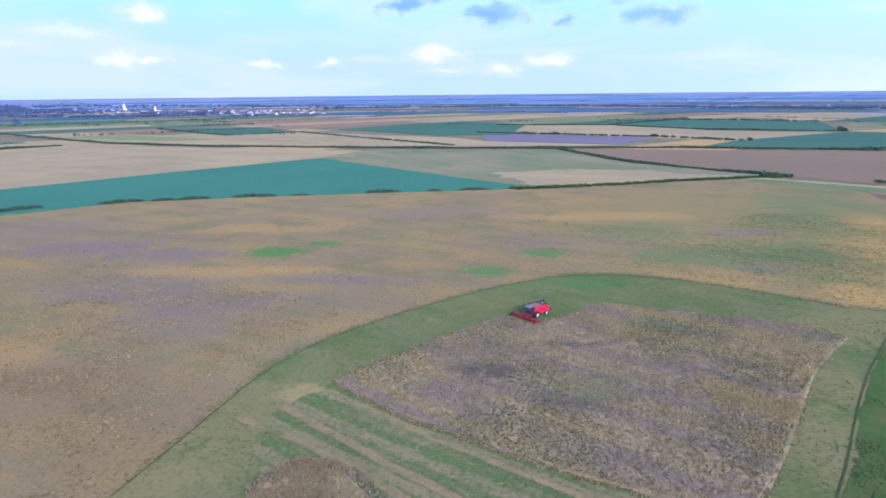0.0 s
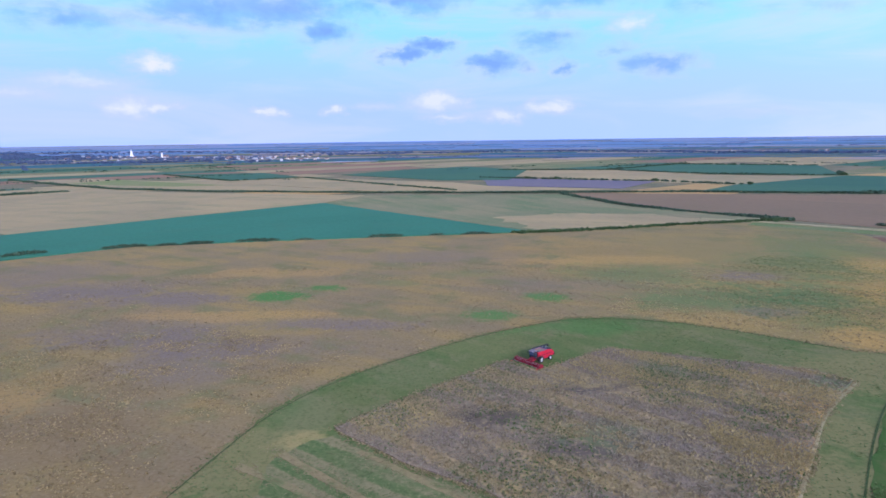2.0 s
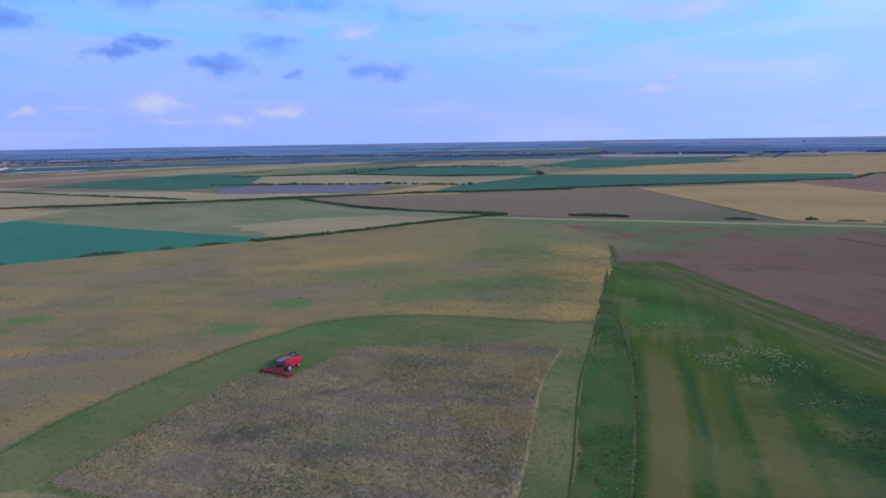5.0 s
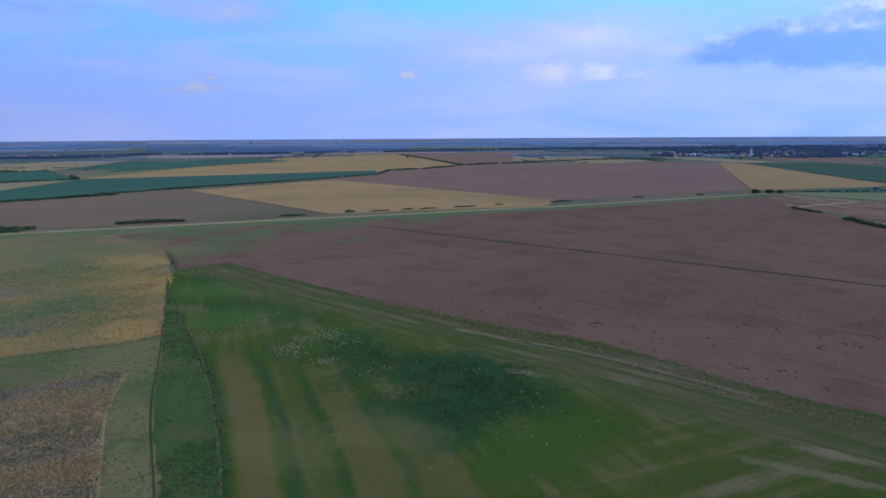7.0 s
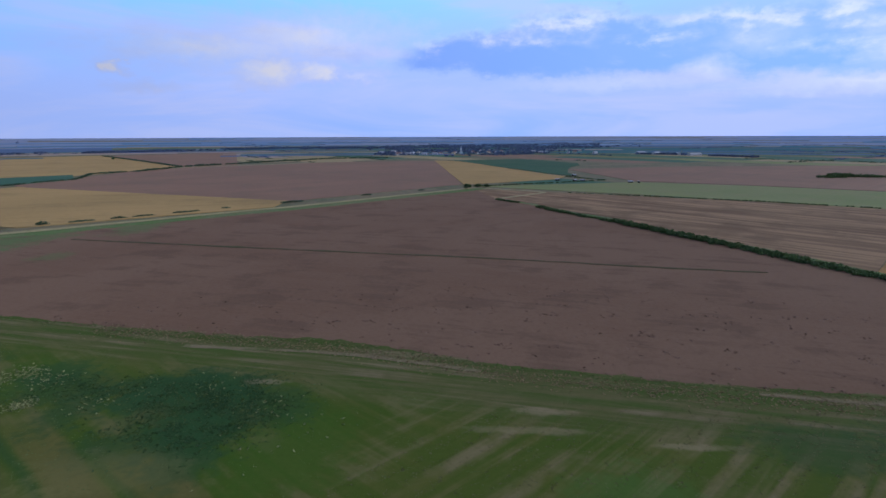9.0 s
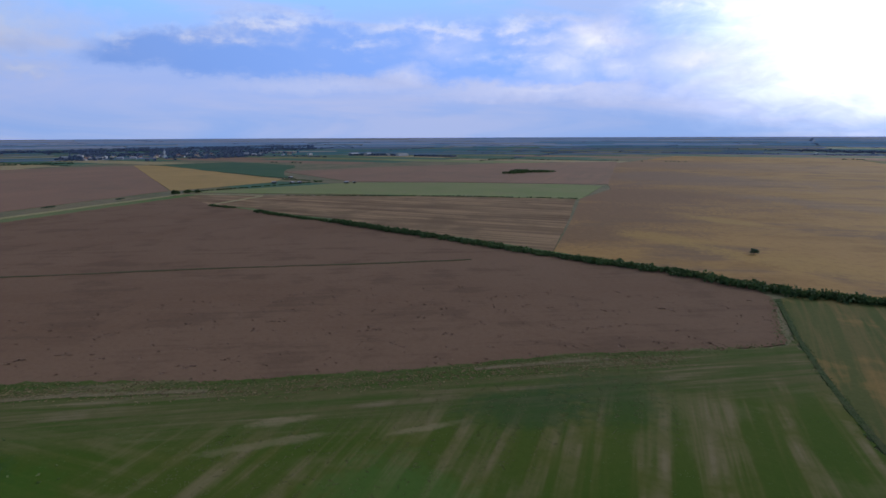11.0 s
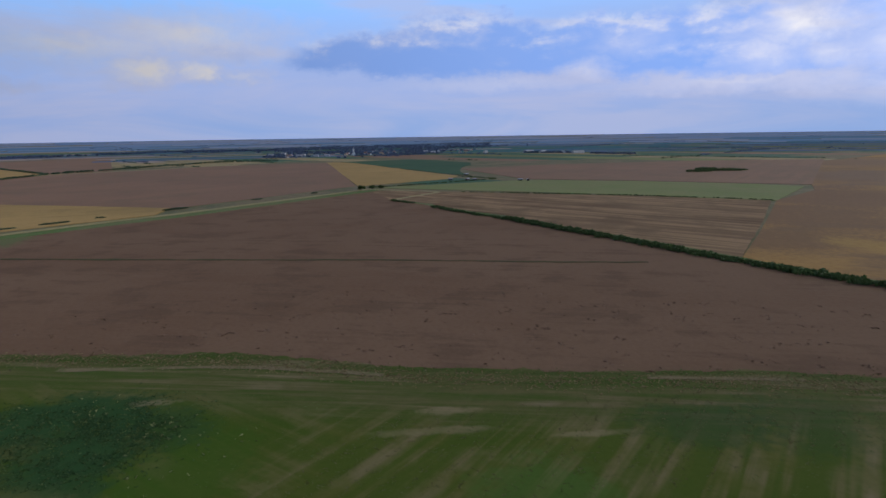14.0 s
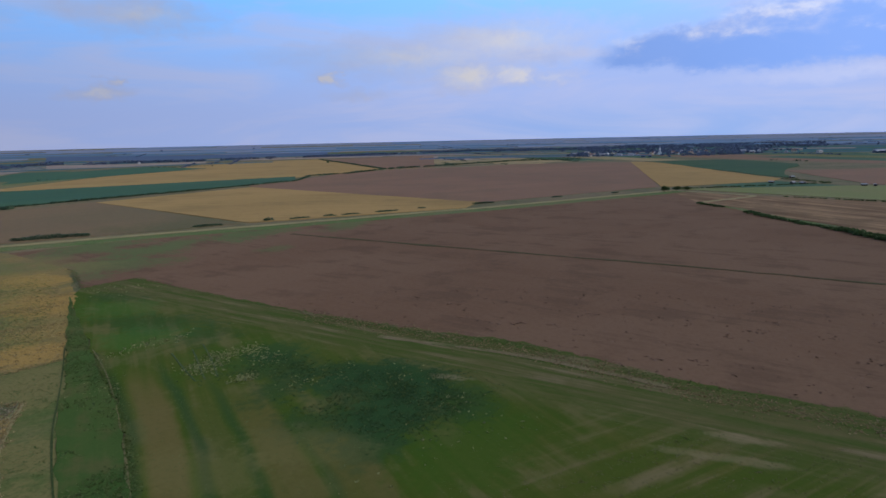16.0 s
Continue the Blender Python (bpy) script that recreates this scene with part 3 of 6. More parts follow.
M["brown"] = field_mat("turned_brown_field", (0.250, 0.144, 0.088), (0.220, 0.130, 0.080), (0.165, 0.118, 0.07), -40, 8, 0.5, big=0.008, mid=0.02, grain=0.3, grain_mix=0.2, patch=0.4, bump=0.0, spec=0.12, rough=0.85)
M["brown_olive"] = field_mat("weedy_turned_field", (0.208, 0.142, 0.076), (0.185, 0.132, 0.072), (0.15, 0.125, 0.065), -40, 8, 0.5, big=0.008, mid=0.02, grain=0.3, grain_mix=0.2, patch=0.4, bump=0.0, spec=0.12, rough=0.85,
    spots=((275, 262, 70, 40, (0.115, 0.115, 0.05), 0.8), (330, 330, 60, 90, (0.15, 0.13, 0.065), 0.5)))
M["striped"] = field_mat("striped_stubble", (0.150, 0.096, 0.058), (0.325, 0.218, 0.125), (0.13, 0.088, 0.055), -138, 4.6, 0.95, big=0.01, mid=0.03, grain=0.3, grain_mix=0.1, patch=0.6, bump=0.0, drifts=0.25)
M["golden"] = field_mat("golden_stubble", (0.258, 0.145, 0.052), (0.355, 0.207, 0.070), (0.185, 0.115, 0.066), -122, 10.0, 0.9, big=0.012, mid=0.02, grain=0.3, grain_mix=0.2, patch=0.85, bump=0.0, spec=0.08, rough=0.9,
    spots=((400, -310, 120, 90, (0.196, 0.116, 0.066), 0.92), (310, -225, 70, 60, (0.198, 0.117, 0.064), 0.92), (250, -170, 40, 40, (0.198, 0.118, 0.062), 0.88), (560, -450, 150, 110, (0.20, 0.120, 0.072), 0.8), (800, -640, 220, 150, (0.21, 0.128, 0.076), 0.8), (260, -260, 34, 10, (0.38, 0.24, 0.075), 0.7), (200, -190, 50, 12, (0.38, 0.235, 0.07), 0.8), (150, -200, 40, 16, (0.37, 0.225, 0.07), 0.7), (520, -480, 160, 80, DUSK, 0.25), (290, -380, 110, 20, DUSK, 0.3), (700, -750, 200, 120, DUSK, 0.2)))
M["teal"] = field_mat("blue_green_beet", (0.035, 0.145, 0.085), (0.04, 0.16, 0.095), (0.05, 0.14, 0.08), 30, 5.0, 0.3, big=0.01, mid=0.04, grain=0.5, grain_mix=0.25, patch=0.3, bump=0.0, spec=0.12, rough=0.85)
M["maize"] = field_mat("green_maize", (0.035, 0.105, 0.060), (0.045, 0.118, 0.060), (0.045, 0.095, 0.05), -20, 8.0, 0.4, big=0.006, mid=0.02, grain=0.3, grain_mix=0.2, patch=0.3, bump=0.0, spec=0.15, rough=0.85)
M["dark_crop"] = field_mat("dark_green_crop", (0.030, 0.085, 0.038), (0.040, 0.095, 0.040), (0.06, 0.10, 0.045), -60, 10.0, 0.5, big=0.008, mid=0.02, grain=0.3, grain_mix=0.2, patch=0.6, bump=0.0, spec=0.1, rough=0.85)
M["pasture"] = field_mat("grey_green_pasture", (0.145, 0.180, 0.095), (0.205, 0.198, 0.115), (0.27, 0.225, 0.13), -60, 8.0, 0.4, big=0.01, mid=0.02, grain=0.4, grain_mix=0.2, bump=0.0, spec=0.0, rough=0.88)
M["hay"] = field_mat("pale_hay_field", (0.335, 0.258, 0.120), (0.272, 0.216, 0.108), (0.185, 0.185, 0.085), -20, 8.0, 0.5, big=0.009, mid=0.03, grain=0.3, grain_mix=0.2, patch=0.5, bump=0.0, spec=0.15, rough=0.85)
M["slate"] = field_mat("bare_slate_soil", (0.135, 0.12, 0.145), (0.155, 0.135, 0.155), (0.14, 0.13, 0.12), -20, 8.0, 0.4, big=0.006, mid=0.02, grain=0.3, grain_mix=0.2, patch=0.3, bump=0.0, spec=0.15, rough=0.85)
M["bright_grass"] = field_mat("bright_grass_band", (0.16, 0.20, 0.062), (0.19, 0.21, 0.075), (0.22, 0.20, 0.09), -130, 6.0, 0.4, big=0.01, mid=0.03, grain=0.4, grain_mix=0.2, bump=0.0, spec=0.12, rough=0.85)
M["verge"] = field_mat("grass_verge", (0.10, 0.17, 0.055), (0.15, 0.18, 0.08), (0.20, 0.18, 0.10), -40, 2.0, 0.4, mid=0.1)
M["track"] = field_mat("dusty_farm_track", (0.35, 0.30, 0.165), (0.29, 0.26, 0.14), (0.20, 0.20, 0.10), -42, 1.2, 0.6, mid=0.08)
M["ditch"] = field_mat("weedy_ditch_and_shade_line", (0.048, 0.076, 0.027), (0.066, 0.092, 0.037), (0.10, 0.098, 0.05), -45, 1.5, 0.3, mid=0.15, bump=0.6)
M["strip"] = field_mat("grassy_soil_ridge", (0.075, 0.085, 0.040), (0.105, 0.092, 0.050), (0.165, 0.112, 0.070), 80, 1.6, 0.5, big=0.03, mid=0.06, patch=0.95, bump=0.4, drifts=0.9)
M["lake"] = shader("still_water", 0.35, 0.4)[0]
M["lake"].node_tree.nodes["Principled BSDF"].inputs["Base Color"].default_value = (0.20, 0.26, 0.33, 1)
M["leaf"] = leaf_mat("hedge_leaves", (0.036, 0.072, 0.026), (0.080, 0.128, 0.045), through=0.3)
# the blue of these far leaves is distance haze mixed into their colour
M["leaf_far"] = leaf_mat("hazed_distant_leaves", (0.085, 0.118, 0.20), (0.13, 0.172, 0.26), 0.8, 0.1, 0.4)
# paler, bluer version of the hedge leaves, with haze put into the colour
M["leaf_mid"] = leaf_mat("hazy_grey_green_leaves", (0.045, 0.084, 0.050), (0.082, 0.130, 0.074), through=0.3)
M["nettle_leaf"] = leaf_mat("nettle_leaves", (0.046, 0.098, 0.036), (0.078, 0.138, 0.052), through=0.45)
M["blade"] = leaf_mat("green_weed_blades", (0.085, 0.14, 0.04), (0.15, 0.19, 0.075), through=0.45)
M["straw_blade"] = leaf_mat("dry_weed_stalks", (0.265, 0.212, 0.122), (0.40, 0.32, 0.165), through=0.4)
M["purple_blade"] = leaf_mat("brown_seed_heads", (0.240, 0.202, 0.138), (0.330, 0.280, 0.182), through=0.4)
M["dead_blade"] = leaf_mat("dead_weed_clumps", (0.15, 0.118, 0.068), (0.47, 0.36, 0.165), through=0.4)
M["hay_blade"] = leaf_mat("mown_hay", (0.10, 0.105, 0.045), (0.20, 0.175, 0.095), through=0.3)
M["gold_blade"] = leaf_mat("golden_dry_stalks", (0.32, 0.255, 0.125), (0.52, 0.41, 0.18), through=0.4)
M["flower"] = leaf_mat("pale_umbels", (0.14, 0.18, 0.07), (0.38, 0.38, 0.18))
M["clod"] = leaf_mat("soil_clods", (0.115, 0.070, 0.045), (0.185, 0.12, 0.08), through=0.0)
M["bark"] = paint_mat("bark", (0.09, 0.065, 0.045), 0.9, 0.2, wear=0.4, scale=2.0)


# ---------------------------------------------------------------- the land
def build_ground():
    """One round sheet out to the horizon, in rings."""
    radii = [0, 40, 80, 120, 160, 200, 300, 400, 500, 650, 800]
    radii += [900 + 66 * i for i in range(41)]
    n, verts, faces = 180, [], []
    for r in radii:
        for k in range(n):
            a = 2 * math.pi * k / n
            x, y = r * math.cos(a), r * math.sin(a)
            verts.append((x, y, land(x, y) - 0.12))
    for i in range(len(radii) - 1):
        for k in range(n):
            a, b = i * n + k, i * n + (k + 1) % n
            faces.append((a, a + n, b + n) if i == 0 else (a, a + n, b + n, b))
    me = bpy.data.meshes.new("ground")
    me.from_pydata(verts, [], faces)
    me.materials.append(M["ground"])
    tagged(new("ground", me), "flat rough grassland running out to the horizon", "ground", kind="structure")


build_ground()
FIELDS = []


def ragged(corners, step, amount):
    """The outline with points every step metres, pushed in and out a little."""
    out = []
    for (x0, y0), (x1, y1) in zip(corners, corners[1:] + corners[:1]):
        n = max(1, round(math.hypot(x1 - x0, y1 - y0) / step))
        for i in range(n):
            x, y = x0 + (x1 - x0) * i / n, y0 + (y1 - y0) * i / n
            w = noise.noise_vector((x * 0.21, y * 0.21, 3.1)) * amount
            w += noise.noise_vector((x * 0.9, y * 0.9, 5.7)) * amount * 0.6
            out.append((x + w.x, y + w.y))
    return out


def field(name, label, corners, mat, top=0.05, step=8.0, rough=0.5, category="field"):
    """A flat crop or strip of ground with its edge standing top metres over the land."""
    FIELDS.append(corners)
    far = max(math.hypot(*c) for c in corners)
    outline = ragged(corners, step if far < 700 else 60.0, rough)
    bm = bmesh.new()
    face = bm.faces.new([bm.verts.new((x, y, 0)) for x, y in outline])
    face.normal_update()
    if face.normal.z < 0:
        face.normal_flip()
    bmesh.ops.triangulate(bm, faces=bm.faces[:])
    if far > 850:
        for _ in range(5):
            long = [e for e in bm.edges if e.calc_length() > 120]
            if not long:
                break
            bmesh.ops.subdivide_edges(bm, edges=long, cuts=1)
            bmesh.ops.triangulate(bm, faces=bm.faces[:])
    rim = [e for e in bm.edges if e.is_boundary]
    for v in bm.verts:
        v.co.z = land(v.co.x, v.co.y) + top
    made = bmesh.ops.extrude_edge_only(bm, edges=rim)
    for v in made["geom"]:
        if isinstance(v, bmesh.types.BMVert):
            v.co.z -= top + 0.25
    bmesh.ops.recalc_face_normals(bm, faces=bm.faces[:])
    ob = part(name, bm, M[mat])
    return tagged(ob, label, category, kind="structure")


def ribbon(name, label, line, width, mat, top=0.08, rough=0.3, category="track", kind="structure"):
    """A strip of ground along a line, with ragged sides."""
    dense = []
    for (x0, y0), (x1, y1) in zip(line, line[1:]):
        n = max(1, round(math.hypot(x1 - x0, y1 - y0) / 5.0))
        dense += [(x0 + (x1 - x0) * i / n, y0 + (y1 - y0) * i / n) for i in range(n)]
    dense.append(line[-1])
    # soften the corners
    for _ in range(4):
        dense = [dense[0]] + [((a[0] + 2 * b[0] + c[0]) / 4, (a[1] + 2 * b[1] + c[1]) / 4)
                              for a, b, c in zip(dense, dense[1:], dense[2:])] + [dense[-1]]
    bm = bmesh.new()
    last = None
    for i, (x, y) in enumerate(dense):
        x0, y0 = dense[max(i - 1, 0)]
        x1, y1 = dense[min(i + 1, len(dense) - 1)]
        d = math.hypot(x1 - x0, y1 - y0) or 1
        nx, ny = -(y1 - y0) / d, (x1 - x0) / d
        w0 = width / 2 * (1 + rough * noise.noise((x * 0.15, y * 0.15, 1.0)))
        w1 = width / 2 * (1 + rough * noise.noise((x * 0.15, y * 0.15, 7.0)))
        z = land(x, y) + top
        row = [bm.verts.new((x + nx * w0, y + ny * w0, z - top - 0.1)), bm.verts.new((x + nx * w0 * 0.96, y + ny * w0 * 0.96, z)),
               bm.verts.new((x - nx * w1 * 0.96, y - ny * w1 * 0.96, z)), bm.verts.new((x - nx * w1, y - ny * w1, z - top - 0.1))]
        if last:
            for j in range(3):
                bm.faces.new((last[j], last[j + 1], row[j + 1], row[j]))
        last = row
    bmesh.ops.recalc_face_normals(bm, faces=bm.faces[:])
    return tagged(part(name, bm, M[mat]), label, category, kind=kind)


MAIN = [(-330, 100), (-215, 205), (-173, 243), (-138, 272), (-86, 283), (-18, 293), (58, 304), (119, 320), (163, 327), (177, 324),
        (187, 275), (168, 215), (138, 175), (100, 131), (80, 107), (52, 72), (30, 40), (0, -20), (-200, -60)]
LANE = [(-52, 45), (-39.4, 64), (-35.9, 77.7), (-30.4, 100.8), (-21, 115), (-6.1, 129.5), (9.4, 142.4), (30, 154), (42, 154), (57, 149),
        (71, 139), (85, 127), (94, 124), (83, 110), (69, 94.6), (59, 82), (52, 72), (42.7, 60), (33, 46), (0, 30)]
STAND = [(-18.2, 93.3), (-9.1, 103.4), (9.2, 121.1), (11.6, 123.2), (17.2, 117.0), (20.5, 119.5), (34.5, 130.2), (53.5, 122.5), (69.8, 116.3),
         (74, 110.3), (64, 100.5), (57, 92.6), (51, 83), (44.7, 74.9), (36.5, 64), (30, 55), (23, 63.2), (14.3, 68.3), (4.3, 74.9), (-7.6, 83.5)]
TALL = [(137, 176), (100, 131), (83.1, 110.4), (68.9, 94.6), (59.1, 82.2), (52.2, 72.1), (42.7, 60.2), (33, 48),
        (38, 44), (48.4, 56.3), (63.7, 73.7), (80.2, 94.4), (99, 122)]
MEADOW = [(137, 176), (146, 182), (163, 177), (149.5, 124), (142.5, 94), (136.5, 56), (134.5, 33), (120.5, -5), (117.5, -20), (113.5, -41), (110.5, -65), (104, -90),
          (96, -117), (101, -124), (80, -106), (63, -93), (51.8, -85), (40.9, -77), (25, -66), (-5, -40), (10, 10), (30, 36), (38, 44), (48.4, 56.3),
          (63.7, 73.7), (80.2, 94.4), (99, 122)]
PLOUGH = [(187, 276), (241, 244), (284, 204), (328, 166), (364, 136), (383, 119), (465, 60), (530, 8), (445, -14), (417, -30), (375, -47),
          (333, -71), (294, -88), (261, -104), (231, -117), (204, -128), (182, -139), (160, -149), (140, -153), (126, -147), (97, -117),
          (102.5, -90), (109, -65), (112, -41), (116, -20), (119, -5), (133, 33), (135, 56), (138, 87), (141, 94), (148, 124), (163, 177), (146, 182), (167, 212)]
GOLDEN = [(852, -635), (1071, -945), (813, -1133), (477, -804), (266, -585), (120, -480), (0, -280), (86, -190), (123, -167), (205, -128), (214, -130),
          (301, -195), (387, -257), (447, -327), (490, -356)]
STRIPED = [(535, 9), (500, -65), (437, -182), (388, -254), (301, -193), (212, -128), (257, -108), (298, -86), (352, -70), (420, -22), (453, -8)]
ORCHARD = [(126, -149.2), (101, -125.4), (80, -107.4), (41, -78.2), (25, -67.2), (-60, -130), (20, -230), (84, -190), (97, -182), (127, -160)]

field("field_stubble", "wide dry tan weedy field with grey-brown drifts", MAIN, "tan_weeds", 0.12, 2.0, 1.3)
field("field_lane", "broad green strip freshly cut round the standing crop", LANE, "lane", 0.16, 1.2, 1.0)
field("field_tall_grass", "narrow strip of uncut green weeds beside a mown lane", TALL, "tall_grass", 0.2, 4, 0.8)
field("field_meadow", "mown green meadow with pale hay swaths and dark nettle patches", MEADOW, "meadow", 0.10, 1.5, 1.6)
field("field_plough", "large ploughed purple-brown field beside the meadow", PLOUGH, "plough", 0.06, 4, 0.8)
field("field_orchard_grass", "striped dry grass field beyond the ditch", ORCHARD, "dry_swath", 0.10)
field("field_stand", "standing ripe weedy crop being harvested", STAND, "stand", 0.40, 3, 0.5)

STRIPS = [(-26, 82), (-24, 86.5), (-17.5, 92.5), (-8, 82.8), (4, 74), (14, 67.3), (22.5, 62.3), (29, 54), (15, 40), (-5, 40), (-22, 62)]
field("field_cut_strips", "cut ground striped with green regrowth and pale straw", STRIPS, "lane_strips", 0.18, 2, 1.5)
REST = [(-22.5, 67), (-18, 70.5), (-13, 68.5), (-8, 62), (-6, 56), (-18, 52)]
field("field_stand_rest", "leftover patch of standing ripe crop", REST, "stand", 0.25, 2, 1.8)

# fields round the near ones
field("field_teal", "smooth blue-green beet field along the hedge", [(-330, 105), (-175, 245), (-139, 275), (-87, 284), (-18, 295), (42, 303), (-2, 354), (-90, 458), (-165, 379), (-222, 315), (-400, 170)], "teal", 0.30)
field("field_hay_west", "pale dry hay field behind the beet", [(-223, 316), (-166, 381), (-91, 461), (-67, 519), (-203, 562), (-313, 601), (-420, 640), (-560, 500)], "hay", 0.10)
field("field_pasture", "grey-green pasture between two hedges", [(-90, 457), (-67, 519), (92, 505), (116, 414), (153, 367), (179, 332), (120, 322), (44, 305), (-2, 357)], "pasture", 0.08)
field("field_hay_patch", "dry pale patch in the pasture", [(27, 365), (72, 377), (120, 368), (149, 330), (105, 322), (45, 308)], "hay", 0.14, 5, 6.0)
field("field_hay_mid", "pale field behind the long hedge", [(-541, 782), (-332, 638), (-212, 588), (-83, 568), (-238, 700), (-457, 813)], "hay", 0.10)
field("field_green_mid", "narrow green crop among pale fields", [(-406, 783), (-233, 663), (-282, 654), (-430, 717)], "bright_grass", 0.2)
field("field_hay_north", "pale dry field behind the long hedge", [(-242, 707), (-84, 572), (35, 540), (150, 548), (40, 607), (8, 660), (-178, 789)], "hay", 0.12)
field("field_maize_west", "dark blue-green maize field", [(-398, 890), (-252, 737), (-178, 789), (-261, 909)], "maize", 0.4)
field("field_maize_north", "large blue-green maize field", [(-136, 831), (-70, 933), (32, 1035), (114, 895), (69, 690), (-4, 698)], "maize", 0.4)
field("field_slate", "bare slate-grey soil strip", [(42, 730), (211, 638), (154, 556), (40, 609)], "slate", 0.16)
field("field_hay_long", "long pale stubble field among hedges", [(75, 903), (299, 735), (415, 672), (263, 580), (179, 645), (45, 797)], "hay", 0.14)
field("field_maize_east", "blue-green maize field with a tree line", [(226, 872), (369, 1012), (534, 913), (432, 694), (307, 749)], "maize", 0.4)
field("field_hay_far", "pale field behind the maize", [(75, 903), (226, 872), (307, 749), (290, 742)], "hay", 0.1)
field("field_band", "long blue-green crop band", [(212, 522), (323, 493), (634, 427), (714, 481), (432, 685), (263, 578)], "maize", 0.4)
field("field_brown_west", "turned reddish brown field", [(98, 530), (157, 503), (305, 466), (387, 456), (295, 236), (256, 264), (207, 306), (182, 336), (137, 397), (110, 459)], "brown_olive", 0.07)
field("field_wheat", "ripe golden wheat field beside the track", [(380, 448), (541, 419), (432, 138), (394, 135), (298, 234)], "wheat", 0.3)
field("field_brown_east", "turned reddish brown field behind the wheat", [(545, 421), (560, 436), (790, 452), (890, 425), (925, 385), (964, 335), (1040, 275), (1107, 150), (1107, 81), (584, 21), (427, 138)], "brown", 0.07)
field("field_wheat_far", "pale ripe field behind the crop band", [(439, 696), (1174, 1015), (1379, 859), (893, 440), (692, 470)], "wheat", 0.2)
field("field_teal_far", "dark blue-green distant crop", [(548, 804), (940, 826), (1015, 1038), (739, 1023)], "maize", 0.4)
field("field_brown_far", "turned brown distant field", [(1347, 832), (1648, 656), (966, 383), (897, 435)], "brown", 0.1)
# the colours of the next four fields have distance haze painted in
field("field_pale_far", "long pale stubble strip with haze in its colour, far across the plain", [(1560, 830), (1622, 522), (1714, 300), (1752, 306), (1660, 530), (1600, 842)], "far_hay", 0.3)
field("field_pale_north", "pale stubble with haze in its colour behind the distant blue-green crop", [(1090, 1437), (1153, 1252), (1280, 1121), (1190, 1046), (1019, 1107), (922, 1217)], "far_hay", 0.3)
field("field_slate_north", "bare soil tinted slate-blue by painted haze far across the plain", [(1630, 2144), (1755, 1629), (1985, 1198), (1707, 1031), (1441, 1339), (1301, 1715)], "far_soil", 0.3)
field("field_pale_horizon", "stubble strip tinted pale blue by painted haze near the horizon", [(2065, 2713), (2356, 2378), (2575, 1920), (2454, 1830), (2156, 2178), (1867, 2454)], "blue_stubble", 0.3)
field("field_triangle", "pale wedge of ripe wheat by the track junction", [(1120, 88), (1080, -2), (854, -32), (694, -87), (650, -73), (580, 19)], "wheat", 0.2)
field("field_dark_green", "dark green crop behind the wedge of wheat", [(1126, 60), (1180, -60), (1000, -150), (842, -112), (694, -92), (854, -36)], "dark_crop", 0.3, 20, 12.0)
field("field_green_band", "bright green grass band beside stubble", [(560, 8), (613, -138), (569, -238), (510, -318), (478, -341), (385, -256), (440, -184), (490, -112)], "bright_grass", 0.1)
field("field_striped", "brown stubble with pale straw stripes", STRIPED, "striped", 0.08)
field("field_brown_south", "wide dull brown field round a small copse", [(842, -107), (911, -268), (936, -483), (904, -674), (852, -638), (491, -358), (575, -240), (628, -146)], "brown", 0.08)
field("field_golden", "wide golden stubble field behind the hedge", GOLDEN, "golden", 0.1)
field("field_green_south", "pale green distant field", [(772, -1093), (435, -952), (297, -652), (492, -829)], "pasture", 0.12)

# track along the plough, with its verges, and the grass strip that crosses the soil
TRACK = [(140, 345), (163, 330), (202, 297), (251, 255), (295, 214), (339, 176), (374, 146), (392, 128), (472, 67), (545, 10)]
ribbon("verge_track", "green grass verge beside the farm track", [(x - 7.5, y - 8.5) for x, y in TRACK[1:]], 12.0, "verge", 0.16, category="verge")
ribbon("road_track", "pale dusty farm track between fields", TRACK, 5.0, "track", 0.22, category="track")
ribbon("verge_junction", "dry track verge by the junction", [(545, 10), (505, -50), (450, -8)], 5.0, "track", 0.16, category="verge")
ribbon("verge_hedge", "green grass verge under the long hedge", [(441, -16), (417, -31), (374, -50), (332, -73), (293, -91), (260, -107), (230, -120), (203, -131), (181, -142), (162, -151)], 5.0, "verge", 0.12, 0.8, category="verge")
ribbon("ditch_meadow", "dark weedy ditch between meadow and striped field", [(126, -148.3), (101, -125), (80, -107.2), (63, -94), (51.8, -86), (40.9, -78), (28, -69)], 1.2, "ditch", 0.13, category="ditch")
ribbon("grass_strip", "low green grass strip crossing the ploughed soil", [(266, 183), (256, 133), (242, 58), (230, -9), (220, -47), (211, -93)], 1.8, "strip", 0.2, 1.6, category="grass strip")


# ---------------------------------------------------------------- growth
RNG = np.random.default_rng(11)


def inside(poly, pts):
    x, y = pts[:, 0], pts[:, 1]
    hit = np.zeros(len(pts), bool)
    for (x0, y0), (x1, y1) in zip(poly, poly[1:] + poly[:1]):
        if y0 != y1:
            hit ^= ((y0 > y) != (y1 > y)) & (x < (x1 - x0) * (y - y0) / (y1 - y0) + x0)
    return hit


def scatter(poly, count, holes=(), near=0.0, far=1e9):
    lo, hi = np.min(poly, 0), np.max(poly, 0)
    out = np.zeros((0, 2))
    for _ in range(60):
        p = lo + (hi - lo) * RNG.random((count * 2, 2))
        r = np.hypot(p[:, 0], p[:, 1])
        keep = inside(poly, p) & (r > near) & (r < far)
        for h in holes:
            keep &= ~inside(h, p)
        out = np.concatenate([out, p[keep]])
        if len(out) >= count:
            break
    return out[:count]


